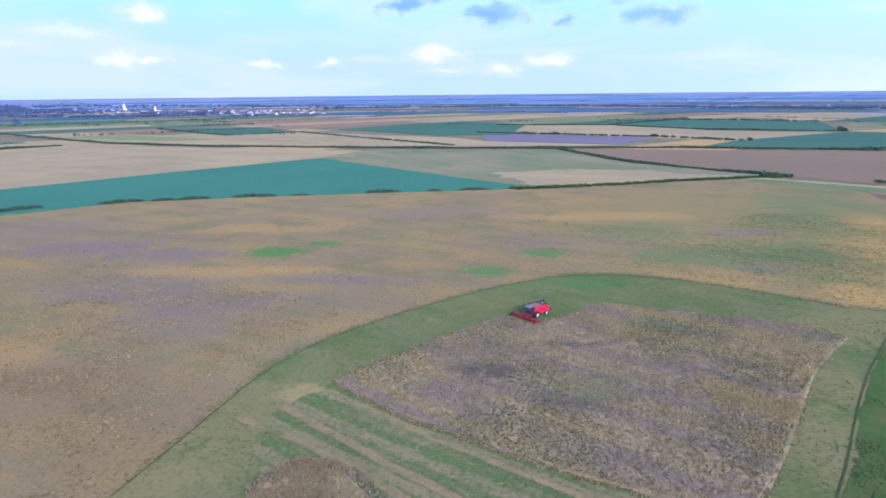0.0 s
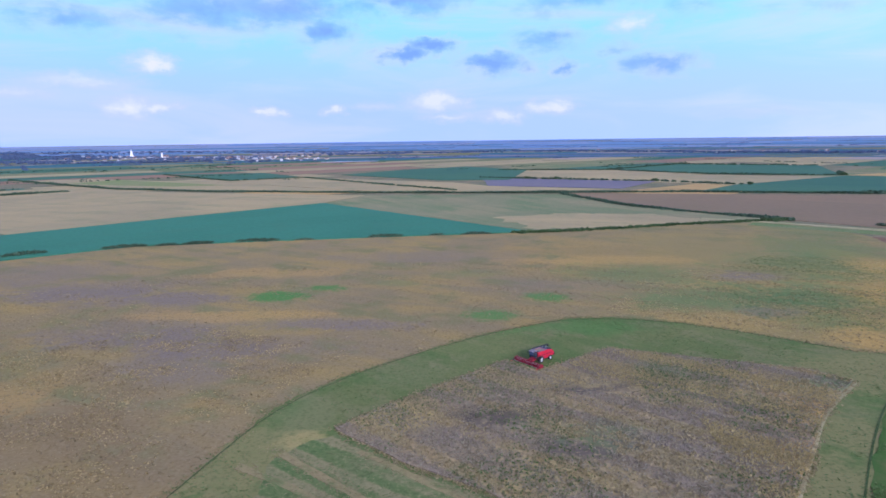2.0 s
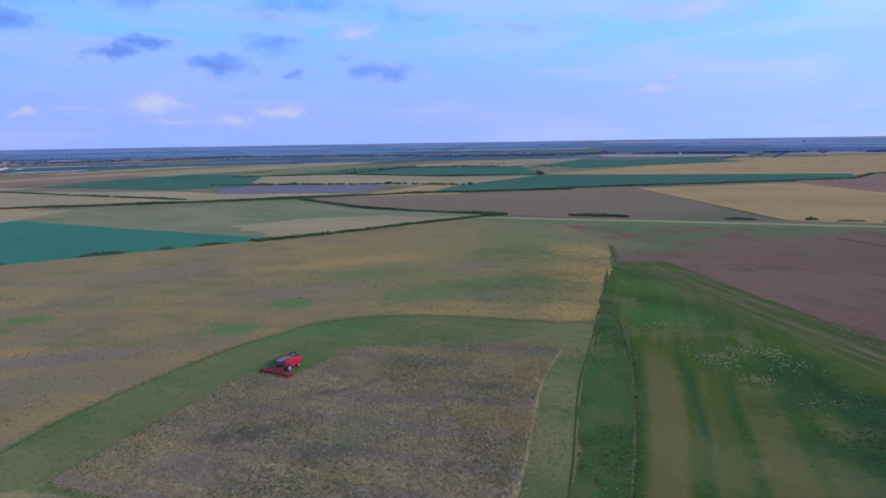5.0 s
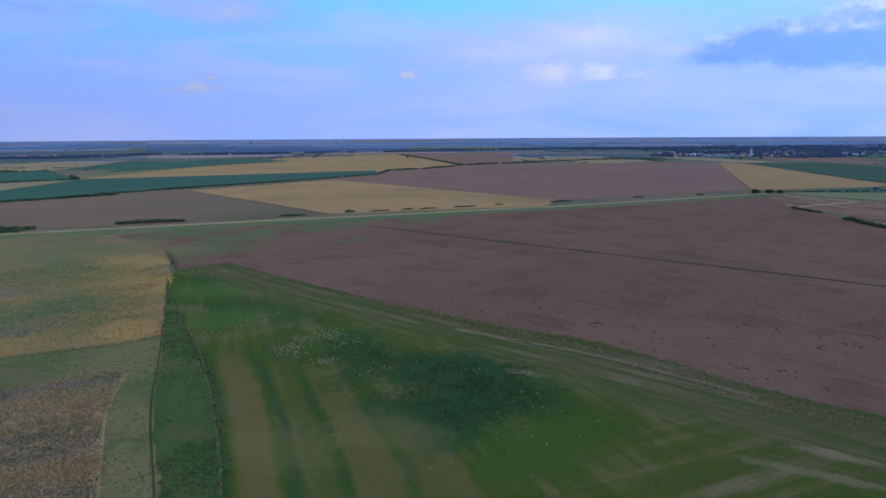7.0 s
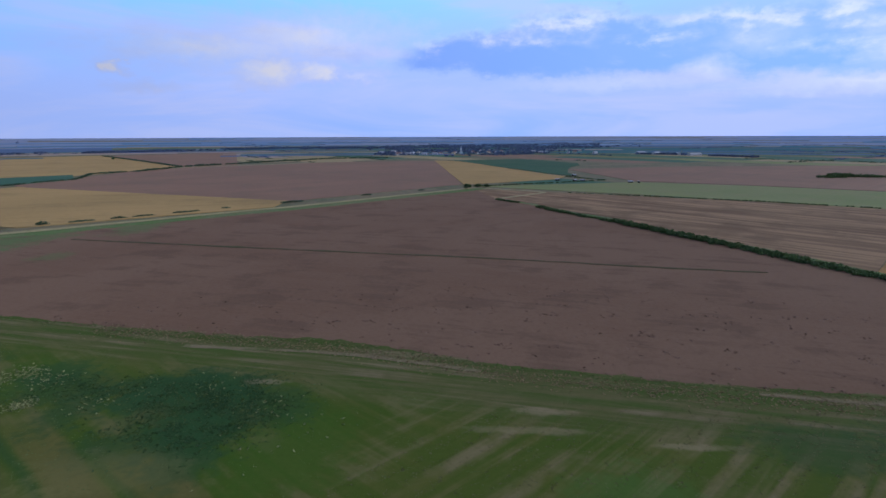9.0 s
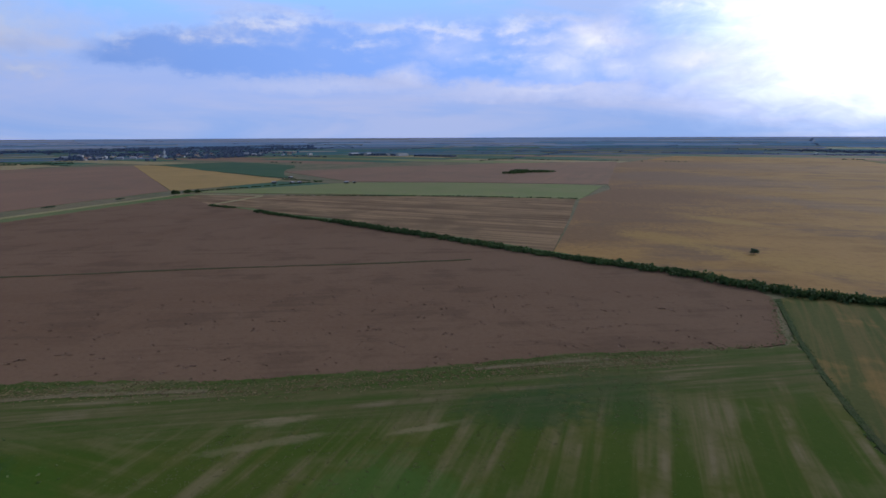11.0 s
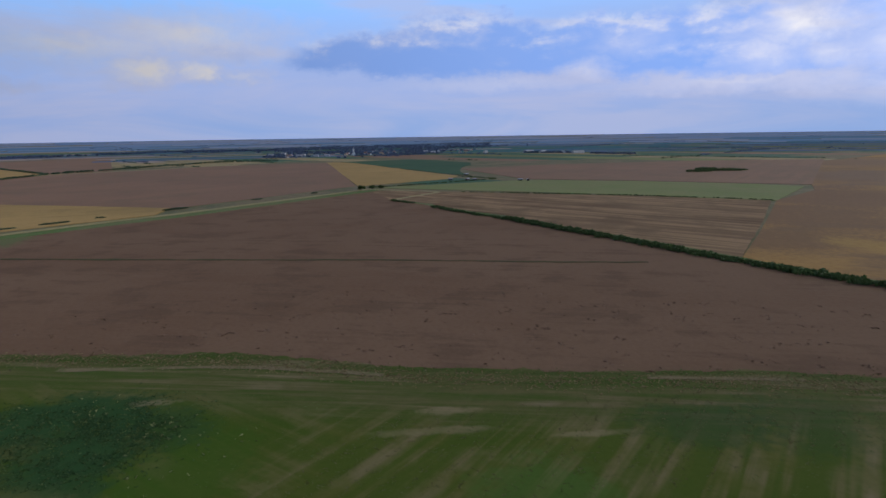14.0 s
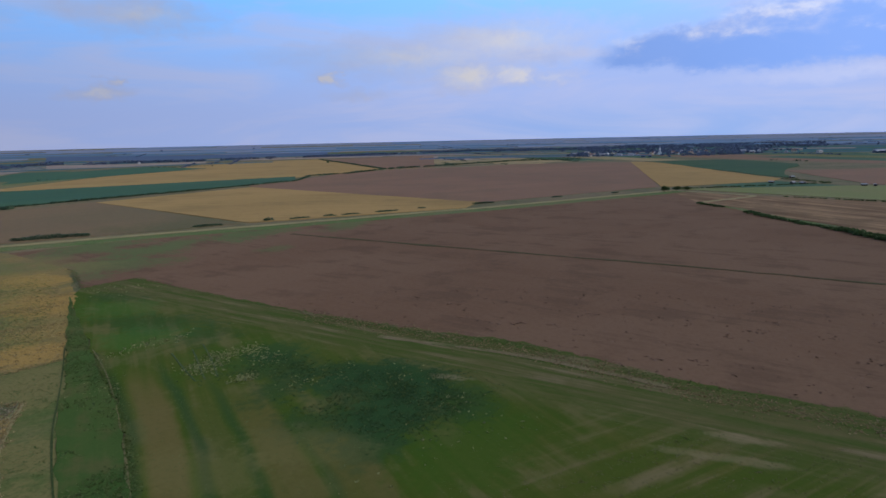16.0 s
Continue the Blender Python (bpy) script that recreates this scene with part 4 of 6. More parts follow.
def clumpy(pts, scale, level):
    """Keep the points where a slow noise is high, so that growth stands in drifts."""
    v = np.array([noise.fractal((x * scale, y * scale, 5.0), 1.0, 2.0, 3) for x, y in pts])
    return pts[v + RNG.normal(0, 0.12, len(v)) > level]


def tufts(name, label, pts, mat, size, height, base, blades=3, category="weeds", lean=0.9):
    """Upright tufts of a few leaning blades at each place, as one growth."""
    n = len(pts)
    a = RNG.random((n, blades)) * 2 * np.pi
    w = size * (0.5 + RNG.random((n, blades)))
    h = height * (0.5 + RNG.random((n, 1)) * 0.9) * (0.8 + 0.4 * RNG.random((n, blades)))
    cx, cy = pts[:, :1] + RNG.normal(0, size * 0.3, (n, blades)), pts[:, 1:] + RNG.normal(0, size * 0.3, (n, blades))
    ca, sa = np.cos(a) * w * 0.5, np.sin(a) * w * 0.5
    lx, ly = RNG.normal(0, size * lean, (n, blades)), RNG.normal(0, size * lean, (n, blades))
    z = np.full((n, blades), base)
    v = np.stack([np.stack([cx - ca, cy - sa, z - 0.05], -1), np.stack([cx + ca, cy + sa, z - 0.05], -1),
                  np.stack([cx + ca * 0.8 + lx, cy + sa * 0.8 + ly, z + h], -1), np.stack([cx - ca * 0.8 + lx, cy - sa * 0.8 + ly, z + h * 0.9], -1)], 2)
    faces = np.arange(n * blades * 4).reshape(-1, 4)
    ob = raw_mesh(name, v.reshape(-1, 3), faces, M[mat])
    return tagged(ob, label, category, kind="stuff")


def banded(pts, turn, wide, level):
    """Keep the points in long bands that run at the angle turn."""
    c, d = math.cos(radians(turn)), math.sin(radians(turn))
    v = np.array([noise.fractal(((x * c + y * d) * 0.08 / wide, (y * c - x * d) / wide, 9.0), 1.0, 2.0, 2) for x, y in pts])
    return pts[v + RNG.normal(0, 0.15, len(v)) > level]


def crop_bands(pts, keep_high):
    """Keep the points on the pale bands of the crop, or those between them, and few on trampled spots."""
    c, d = math.cos(radians(-42)), math.sin(radians(-42))
    u, p = pts[:, 0] * c + pts[:, 1] * d, pts[:, 1] * c - pts[:, 0] * d
    v = np.sin(p * 0.62 + 0.9 * np.sin(u * 0.09) + 1.25) + 0.7 * np.sin(p * 1.35 + 1.0) + RNG.normal(0, 0.4, len(pts)) + 1.3 * np.array([noise.noise((x * 0.09, y * 0.09, 4.0)) for x, y in pts])
    keep = (v > 0.25) == keep_high
    for x, y, a, b in ((9, 95.5, 6, 3.4), (28, 108, 8, 2.2), (19, 86, 5, 3.4)):
        keep &= ((pts[:, 0] - x) ** 2 / a ** 2 + (pts[:, 1] - y) ** 2 / b ** 2 > 1) | (RNG.random(len(pts)) < 0.12)
    return pts[keep]


tufts("crop_stalks", "standing brown ripe weedy crop stalks", crop_bands(scatter(STAND, 25000), False), "purple_blade", 0.19, 0.20, 0.36, category="crop")
tufts("crop_ears", "straw-coloured ripe tufts in the standing crop", crop_bands(scatter(STAND, 23000), True), "straw_blade", 0.19, 0.24, 0.36, category="crop")
GOLDEN_SIDE = [(38, 66), (46, 76), (52, 84), (58, 93), (65, 101), (73, 110), (69, 115), (53, 121), (34, 129), (24, 121), (40, 96)]
tufts("golden_ears", "golden ripe tufts in the standing crop", banded(scatter(GOLDEN_SIDE, 20000), -42, 5.0, 0.1), "gold_blade", 0.13, 0.26, 0.36, category="crop")
tufts("golden_weeds", "golden dry weeds between green patches", banded(scatter([(40, 158), (66, 147), (88, 130), (98, 131), (136, 176), (160, 215), (120, 235), (60, 195)], 16000, (LANE, TALL)), -30, 9.0, 0.08), "gold_blade", 0.22, 0.12, 0.08)
tufts("crop_weeds", "green weeds in the standing crop", clumpy(scatter(STAND, 15000), 0.05, 0.1), "blade", 0.15, 0.2, 0.36, category="crop")
tufts("rest_ears", "straw-coloured tufts in a leftover patch of crop", clumpy(scatter([(-24, 66), (-19, 72), (-12, 70), (-6, 62), (-4, 56), (-19, 50)], 5200), 0.15, 0.0), "straw_blade", 0.14, 0.26, 0.26, category="crop")
tufts("rest_stalks", "ripe stalks in a leftover patch of crop", scatter([(-24, 66), (-19, 72), (-12, 70), (-6, 62), (-4, 56), (-19, 50)], 1800), "purple_blade", 0.14, 0.22, 0.26, category="crop")
tufts("stubble_tufts", "dry straw tufts in the weedy field", banded(scatter(MAIN, 42000, (LANE, TALL), 55, 230), -28, 8.0, 0.05), "stubble_blade", 0.26, 0.14, 0.08)
NEARBY = [(-110, 55), (-120, 120), (-60, 150), (-20, 132), (-35, 100), (-42, 70), (-50, 40)]
tufts("stubble_clumps", "ragged clumps of dry weeds in the dry field", clumpy(scatter(NEARBY, 22000, (LANE,)), 0.09, 0.02), "dead_blade", 0.24, 0.16, 0.08)
tufts("stubble_weeds", "brown dead weeds in the dry field", banded(scatter(MAIN, 20000, (LANE, TALL), 55, 230), -28, 14.0, 0.06), "dead_blade", 0.26, 0.16, 0.08)
GREENS = [(50, 150), (100, 140), (140, 185), (160, 225), (120, 235), (70, 195)]
tufts("green_weeds", "green weeds in the dry field", clumpy(scatter(GREENS, 9000, (LANE, TALL)), 0.022, 0.0), "blade", 0.3, 0.1, 0.08)
tufts("lane_regrowth", "short green regrowth in the cut strip", clumpy(scatter(LANE, 9000, (STAND,)), 0.05, 0.05), "blade", 0.26, 0.08, 0.14)
tufts("tall_weeds", "tall green uncut weeds", clumpy(scatter(TALL, 5000), 0.08, 0.0), "blade", 0.16, 0.12, 0.20)
tufts("meadow_tufts", "short green grass tufts in the meadow", banded(scatter(MEADOW, 24000), 48, 5.0, 0.05), "blade", 0.16, 0.05, 0.08)
NETTLES = ((99, 52, 7, 7, 2400), (106, 72, 4, 6, 800), (90, 43, 5, 4, 700), (106, 44, 4, 5, 700), (98, 38, 5, 4, 600), (101, 84, 3, 4, 300))
nettles = np.concatenate([np.stack([RNG.normal(x, w, n), RNG.normal(y, h, n)], 1) for x, y, w, h, n in NETTLES])
tufts("nettles", "dark rank nettles in the meadow", clumpy(nettles, 0.12, -0.1), "nettle_leaf", 0.22, 0.10, 0.08)
tufts("nettle_tops", "paler flowering tops among nettles", clumpy(nettles[::4] + RNG.normal(0, 1.5, nettles[::4].shape), 0.2, 0.0), "blade", 0.16, 0.14, 0.1)
UMBELS = ((98, 92, 1.6, 2.2, 90), (101, 91, 1.8, 2, 90), (103.5, 92, 2, 1.6, 90), (106, 94, 2, 1.4, 70), (110, 91, 2.6, 1.4, 90), (111, 87.6, 2, 1.6, 60), (108, 82, 2, 2, 60), (97, 79.3, 1.6, 1.2, 110),
          (112, 112, 4, 1.5, 40), (105, 116, 4, 1.2, 50), (84, 102, 2, 2, 30), (98, 67.7, 2.5, 2, 26), (106, 62.6, 4, 3, 22), (109, 50, 3, 3, 22), (99, 37, 3, 3, 18), (93, 27, 3, 3, 12), (84, 36, 4, 3, 10), (71, 39, 3, 3, 8), (150, 168, 5, 6, 50), (52, 62, 3, 4, 10))
umbels = np.concatenate([np.stack([RNG.normal(x, w, n), RNG.normal(y, h, n)], 1) for x, y, w, h, n in UMBELS])
tufts("white_flowers", "white umbel flowers among dark weeds", umbels, "flower", 0.22, 0.12, 0.16, 3, category="flowers")
tufts("soil_clods", "dark clods of turned soil", clumpy(scatter(PLOUGH, 6000, (), 0, 190), 0.2, 0.36), "clod", 0.42, 0.14, 0.03, 3, category="soil")


def along(line, count, spread):
    """Places scattered about a line."""
    line = np.array(line, float)
    seg = np.hypot(*np.diff(line, axis=0).T)
    k = RNG.choice(len(seg), count, p=seg / seg.sum())
    return line[k] + (line[k + 1] - line[k]) * RNG.random((count, 1)) + RNG.normal(0, spread, (count, 2))


# growth that frays the edges between strips
RIM = LANE[1:13]
tufts("edge_straw", "dry stalks fraying the edge of the cut strip", along(RIM, 1500, 0.8), "stubble_blade", 0.15, 0.08, 0.14)
tufts("edge_grass", "green blades fraying the edge of the cut strip", along(RIM, 1500, 0.8), "blade", 0.15, 0.07, 0.14)
tufts("crop_edge", "straw fallen along the edge of the standing crop", along(STAND + STAND[:1], 4800, 0.6), "straw_blade", 0.14, 0.14, 0.2)
tufts("weed_edge", "green blades along the uncut strip", along([(99, 122), (80.2, 94.4), (63.7, 73.7), (48.4, 56.3), (40, 46)], 2200, 0.9), "blade", 0.18, 0.08, 0.12)
tufts("soil_edge", "grass blades creeping into the ploughed soil", along(PLOUGH[19:], 3000, 0.9), "blade", 0.18, 0.06, 0.1)
tufts("ditch_weeds", "dark weeds along the ditch", along([(126, -148.3), (101, -125), (80, -107.2), (63, -94), (51.8, -86), (40.9, -78), (28, -69)], 1800, 0.5), "nettle_leaf", 0.16, 0.06, 0.1)
tufts("headland_straw", "dry hay along the ploughed field", along([(139, 92), (133, 54), (129, 33), (115, -5), (112, -20), (108, -41), (105, -65), (98, -90)], 2600, 2.2), "stubble_blade", 0.26, 0.08, 0.12)
for line, w, n in (([(-24.7, 85.5), (-11.3, 73.1), (0.4, 63.5), (10, 57)], 0.9, 900), ([(-13.5, 86.0), (2, 73.0), (13, 64.5), (22, 58)], 0.8, 800), ([(-30, 82), (-17, 74), (-4, 62), (4, 54)], 0.8, 700),
                   ([(-28, 88), (-20, 81), (-8, 70), (6, 59)], 0.7, 500), ([(-17, 90), (-5, 81), (8, 71), (20, 62)], 0.7, 600)):
    tufts("straw_litter", "loose pale straw lying in a row", along(line, n, w), "stubble_blade", 0.16, 0.05, 0.17, category="straw")


def leaf_cloud(blobs, per, size):
    """Leaf clumps spread through lumps given as x, y, z and three radii: corners and triangles."""
    b = np.repeat(np.asarray(blobs, float), per, 0)
    n = len(b)
    d = RNG.normal(size=(n, 3))
    d /= np.linalg.norm(d, axis=1, keepdims=True)
    r = 0.55 + 0.5 * RNG.random((n, 1)) ** 0.6
    c = b[:, :3] + d * r * b[:, 3:]
    u = RNG.normal(size=(n, 3))
    u /= np.linalg.norm(u, axis=1, keepdims=True)
    w = np.cross(u, RNG.normal(size=(n, 3)))
    w /= np.linalg.norm(w, axis=1, keepdims=True)
    s = size * (0.6 + 0.8 * RNG.random((n, 1)))
    v = np.stack([c - u * s, c + u * s * 0.6 + w * s * 0.8, c + u * s * 0.7 - w * s * 0.7, c + w * s * 0.9 - u * s * 0.4], 1)
    v[..., 2] = np.maximum(v[..., 2], b[:, None, 2] - b[:, None, 5])
    f = np.arange(n * 4).reshape(-1, 4)[:, [0, 2, 1, 3]]
    return v.reshape(-1, 3), f


def hedge(label, line, width, height, gap=0.12, per=26, size=0.55, mat="leaf", spacing=2.2, category="hedge"):
    """A run of shrubs along a line, uneven in height, with gaps; every shrub is many small leaf clumps."""
    blobs = []
    for (x0, y0), (x1, y1) in zip(line, line[1:]):
        d = math.hypot(x1 - x0, y1 - y0)
        for i in range(max(1, round(1.7 * d / spacing))):
            f = (i + RNG.random()) * spacing / d / 1.7
            x, y = x0 + (x1 - x0) * f, y0 + (y1 - y0) * f
            tall = 0.68 + 0.55 * noise.noise((x * 0.03, y * 0.03, 2.0)) + RNG.normal(0, 0.04)
            if RNG.random() < gap or tall < 0.15:
                continue
            for _ in range(2):
                h = (0.8 if mat == "leaf" else 0.6) * height * max(0.25, tall) * (0.65 + 0.3 * RNG.random())
                w = width * (0.22 + 0.18 * RNG.random())
                px, py = x + RNG.normal(0, width * 0.22), y + RNG.normal(0, width * 0.22)
                blobs.append((px, py, land(px, py) + h * 0.5, w, w, h * 0.55))
    v, f = leaf_cloud(blobs, per, size)
    return tagged(raw_mesh("hedge", v, f, M[mat]), label, category, kind="stuff")


def stem(bm, x, y, z0, z1, r0, r1, sides=7, lean=(0, 0)):
    rings = []
    for i in range(4):
        f = i / 3
        rings.append([bm.verts.new((x + lean[0] * f + math.cos(k * 2 * math.pi / sides) * (r0 + (r1 - r0) * f),
                                    y + lean[1] * f + math.sin(k * 2 * math.pi / sides) * (r0 + (r1 - r0) * f), z0 + (z1 - z0) * f)) for k in range(sides)])
    for a, b in zip(rings, rings[1:]):
        for k in range(sides):
            bm.faces.new((a[k], a[(k + 1) % sides], b[(k + 1) % sides], b[k]))
    bm.faces.new(rings[-1])


def tree(label, x, y, height, spread, kind="tree", per=40, size=0.5, mat="leaf"):
    """A tapered trunk with limbs under an uneven crown of leaf clumps."""
    root = new(kind)
    root.location = (x, y, land(x, y))
    tagged(root, label, kind)
    bm = bmesh.new()
    low = height * (0.28 if kind == "tree" else 0.1)
    stem(bm, 0, 0, -0.2, low * 1.4, height * 0.035 + 0.05, height * 0.02 + 0.03)
    blobs = []
    for k in range(10):
        a, f = k * 2.4 + RNG.random(), RNG.random()
        reach = spread * (0.25 + 0.5 * RNG.random()) if k else 0
        bx, by, bz = math.cos(a) * reach, math.sin(a) * reach, low + (height - low) * (0.15 + 0.5 * f)
        stem(bm, 0, 0, low, bz, height * 0.016, height * 0.006, 5, (bx * 0.8, by * 0.8))
        r = spread * (0.28 + 0.22 * RNG.random())
        blobs.append((bx, by, bz, r, r, (height - low) * (0.3 + 0.14 * RNG.random())))
    part("trunk", bm, M["bark"], root)
    v, f = leaf_cloud(blobs, per, size)
    v[:, 2] = np.maximum(v[:, 2], 0.02)
    raw_mesh("crown", v, f, M[mat], root)
    return root


HEDGE_E = [(445, -9), (420, -25), (377, -43), (335, -67), (296, -84), (263, -100), (233, -113), (206, -124), (184, -135), (165, -145), (145, -151), (127, -158), (109, -172), (97, -180), (84, -188), (40, -222)]
hedge("dense dark green hedge beside the ploughed field", HEDGE_E[3:], 6.5, 3.1, 0.03, 34, 0.45, spacing=1.7)
hedge("gappy low hedge of dark shrubs beside soil", [(402, -34), (377, -43), (335, -67)], 5.0, 2.3, 0.12, 26, 0.45)
hedge("short low hedge of dark shrubs beside soil", [(447, -8), (425, -22)], 4.0, 2.2, 0.05, 26, 0.45)
hedge("low hedge of shrubs along the dry field", [(32, 299), (58, 304), (88, 312), (120, 322), (151, 329), (180, 334)], 5.0, 2.3, 0.08, 30, 0.5)
hedge("long dark hedge between pale fields", [(-557, 806), (-425, 699), (-324, 623), (-207, 577), (-91, 550), (7, 533), (99, 521), (189, 514), (329, 476)], 6.0, 3.2, 0.05, 24, 0.7, spacing=2.6, mat="leaf_mid")
hedge("dark hedge beside the brown field", [(93, 510), (118, 421), (142, 383), (164, 356), (184, 334)], 5.5, 2.8, 0.05, 26, 0.6, mat="leaf_mid")
hedge("short dark hedge between hay fields", [(-460, 500), (-395, 568), (-364, 601)], 7.0, 4.0, 0.1, 24, 0.7, mat="leaf_mid")
hedge("hedge line along the blue-green crop band", [(323, 492), (480, 458), (640, 428), (730, 470), (800, 440)], 5.0, 3.0, 0.3, 20, 0.7, spacing=3.5, mat="leaf_mid")
hedge("tree line between slate soil and pale field", [(42, 735), (120, 690), (211, 642), (270, 582)], 6.0, 4.5, 0.22, 18, 0.7, spacing=4, mat="leaf_mid")
hedge("tree line along the maize field", [(75, 905), (226, 872), (307, 750), (432, 694), (470, 760)], 6.0, 4.5, 0.22, 18, 0.7, spacing=4, mat="leaf_mid")
hedge("tree line behind the pale field", [(226, 876), (369, 1016), (534, 917)], 7.0, 5.5, 0.25, 18, 0.8, spacing=5, mat="leaf_mid")
hedge("hedge between pale fields", [(-398, 893), (-252, 735), (-178, 786), (-60, 640), (8, 560)], 5.0, 3.0, 0.22, 18, 0.7, spacing=4, mat="leaf_mid")
hedge("scattered shrubs along a brown field", [(897, 436), (1000, 395), (1107, 350), (1200, 300), (1250, 190)], 8.0, 5.0, 0.35, 22, 0.9, spacing=5, mat="leaf_mid")
hedge("hedge along the far brown field", [(1347, 834), (1100, 610), (897, 440), (780, 442)], 7.0, 4.0, 0.2, 18, 0.8, spacing=5, mat="leaf_mid")
hedge("low growth along the green band", [(560, 10), (600, -60), (640, -120), (690, -88)], 3.0, 1.1, 0.4, 16, 0.5, spacing=3)
hedge("low dark field margin beside stubble", [(500, -65), (440, -184), (388, -256)], 2.0, 1.0, 0.2, 16, 0.4, spacing=2.5)
hedge("shrubs by the golden field", [(330, -640), (312, -628), (280, -608), (240, -580)], 8.0, 4.0, 0.15, 26, 0.7)
hedge("low copse of dark shrubs in a brown field", [(680, -352), (694, -385), (690, -415)], 14.0, 5.0, 0.05, 60, 0.8, spacing=3, category="copse")
hedge("low copse of dark shrubs in a brown field", [(705, -372), (715, -395)], 12.0, 5.0, 0.05, 60, 0.8, spacing=3, category="copse")

# low shrubs along the field edges: each stretches along its edge


def shrub(label, x, y, length, height, turn):
    """A long low thicket, thickest in the middle."""
    root = tagged(new("bush"), label, "bush")
    root.location = (x, y, land(x, y))
    c, d = math.cos(radians(turn)), math.sin(radians(turn))
    blobs = []
    n = max(5, round(length / 0.75))
    for k in range(n):
        u, v = ((k + RNG.random()) / n - 0.5) * length, RNG.normal(0, 0.5)
        h = 0.5 * height * (1.0 - 1.6 * (u / length) ** 2) * (0.8 + 0.3 * RNG.random())
        px, py = u * c - v * d, u * d + v * c
        if k % 3 == 0:
            bm = bmesh.new()
            stem(bm, px, py, -0.2, h * 0.6, 0.06, 0.03, 5)
            part("stem", bm, M["bark"], root)
        blobs.append((px, py, h * 0.45, 1.3, 1.3, h * 0.55))
    v, f = leaf_cloud(blobs, 44, 0.30)
    v[:, 2] = np.maximum(v[:, 2], 0.02)
    raw_mesh("foliage", v, f, M["leaf_mid"], root)
    return root


for x, y, w, h, a in ((-175, 256, 15, 3.6, 40), (-142, 272, 17, 2.8, 30), (-112, 280, 12, 2.6, 18), (-87, 285, 18, 3.0, 8), (-29, 294, 15, 2.8, 6), (14, 299, 12, 2.4, 8), (-125, 277, 8, 1.8, 20), (-66, 287, 7, 1.6, 8), (-5, 297, 6, 1.6, 8)):
    shrub("low dark green shrub on the field edge", x, y, w, h, a)
for x, y, w, h in ((225, 298, 34, 4.6), (282, 249, 15, 2.2), (309, 228, 5, 4.0), (322, 215, 11, 2.0), (336, 203, 7, 2.4),
                   (346, 194, 11, 1.8), (365, 178, 15, 2.2), (386, 163, 5, 1.6), (424, 132, 16, 2.6), (478, 90, 8, 1.6), (520, 52, 6, 1.5)):
    shrub("low dark shrub beside the farm track", x, y, w, h, -42)
for x, y, h, w in ((534, 15, 4.5, 4.5), (548, 6, 3.4, 3.0), (553, -2, 3.0, 2.6), (382, -690, 7.0, 6.5), (1160, 700, 4, 3.5), (434, 694, 3.6, 3.6), (211, 640, 3.2, 3.2), (276, 575, 3.2, 3.0), (90, 705, 3, 3), (120, 690, 3, 3)):
    tree("single dark green tree standing among fields", x, y, h, w, "tree", 60, 0.4)

tree("small thin grey-green tree in the golden stubble", 179, -197, 2.4, 2.0, "tree", 16, 0.3, "leaf_mid")

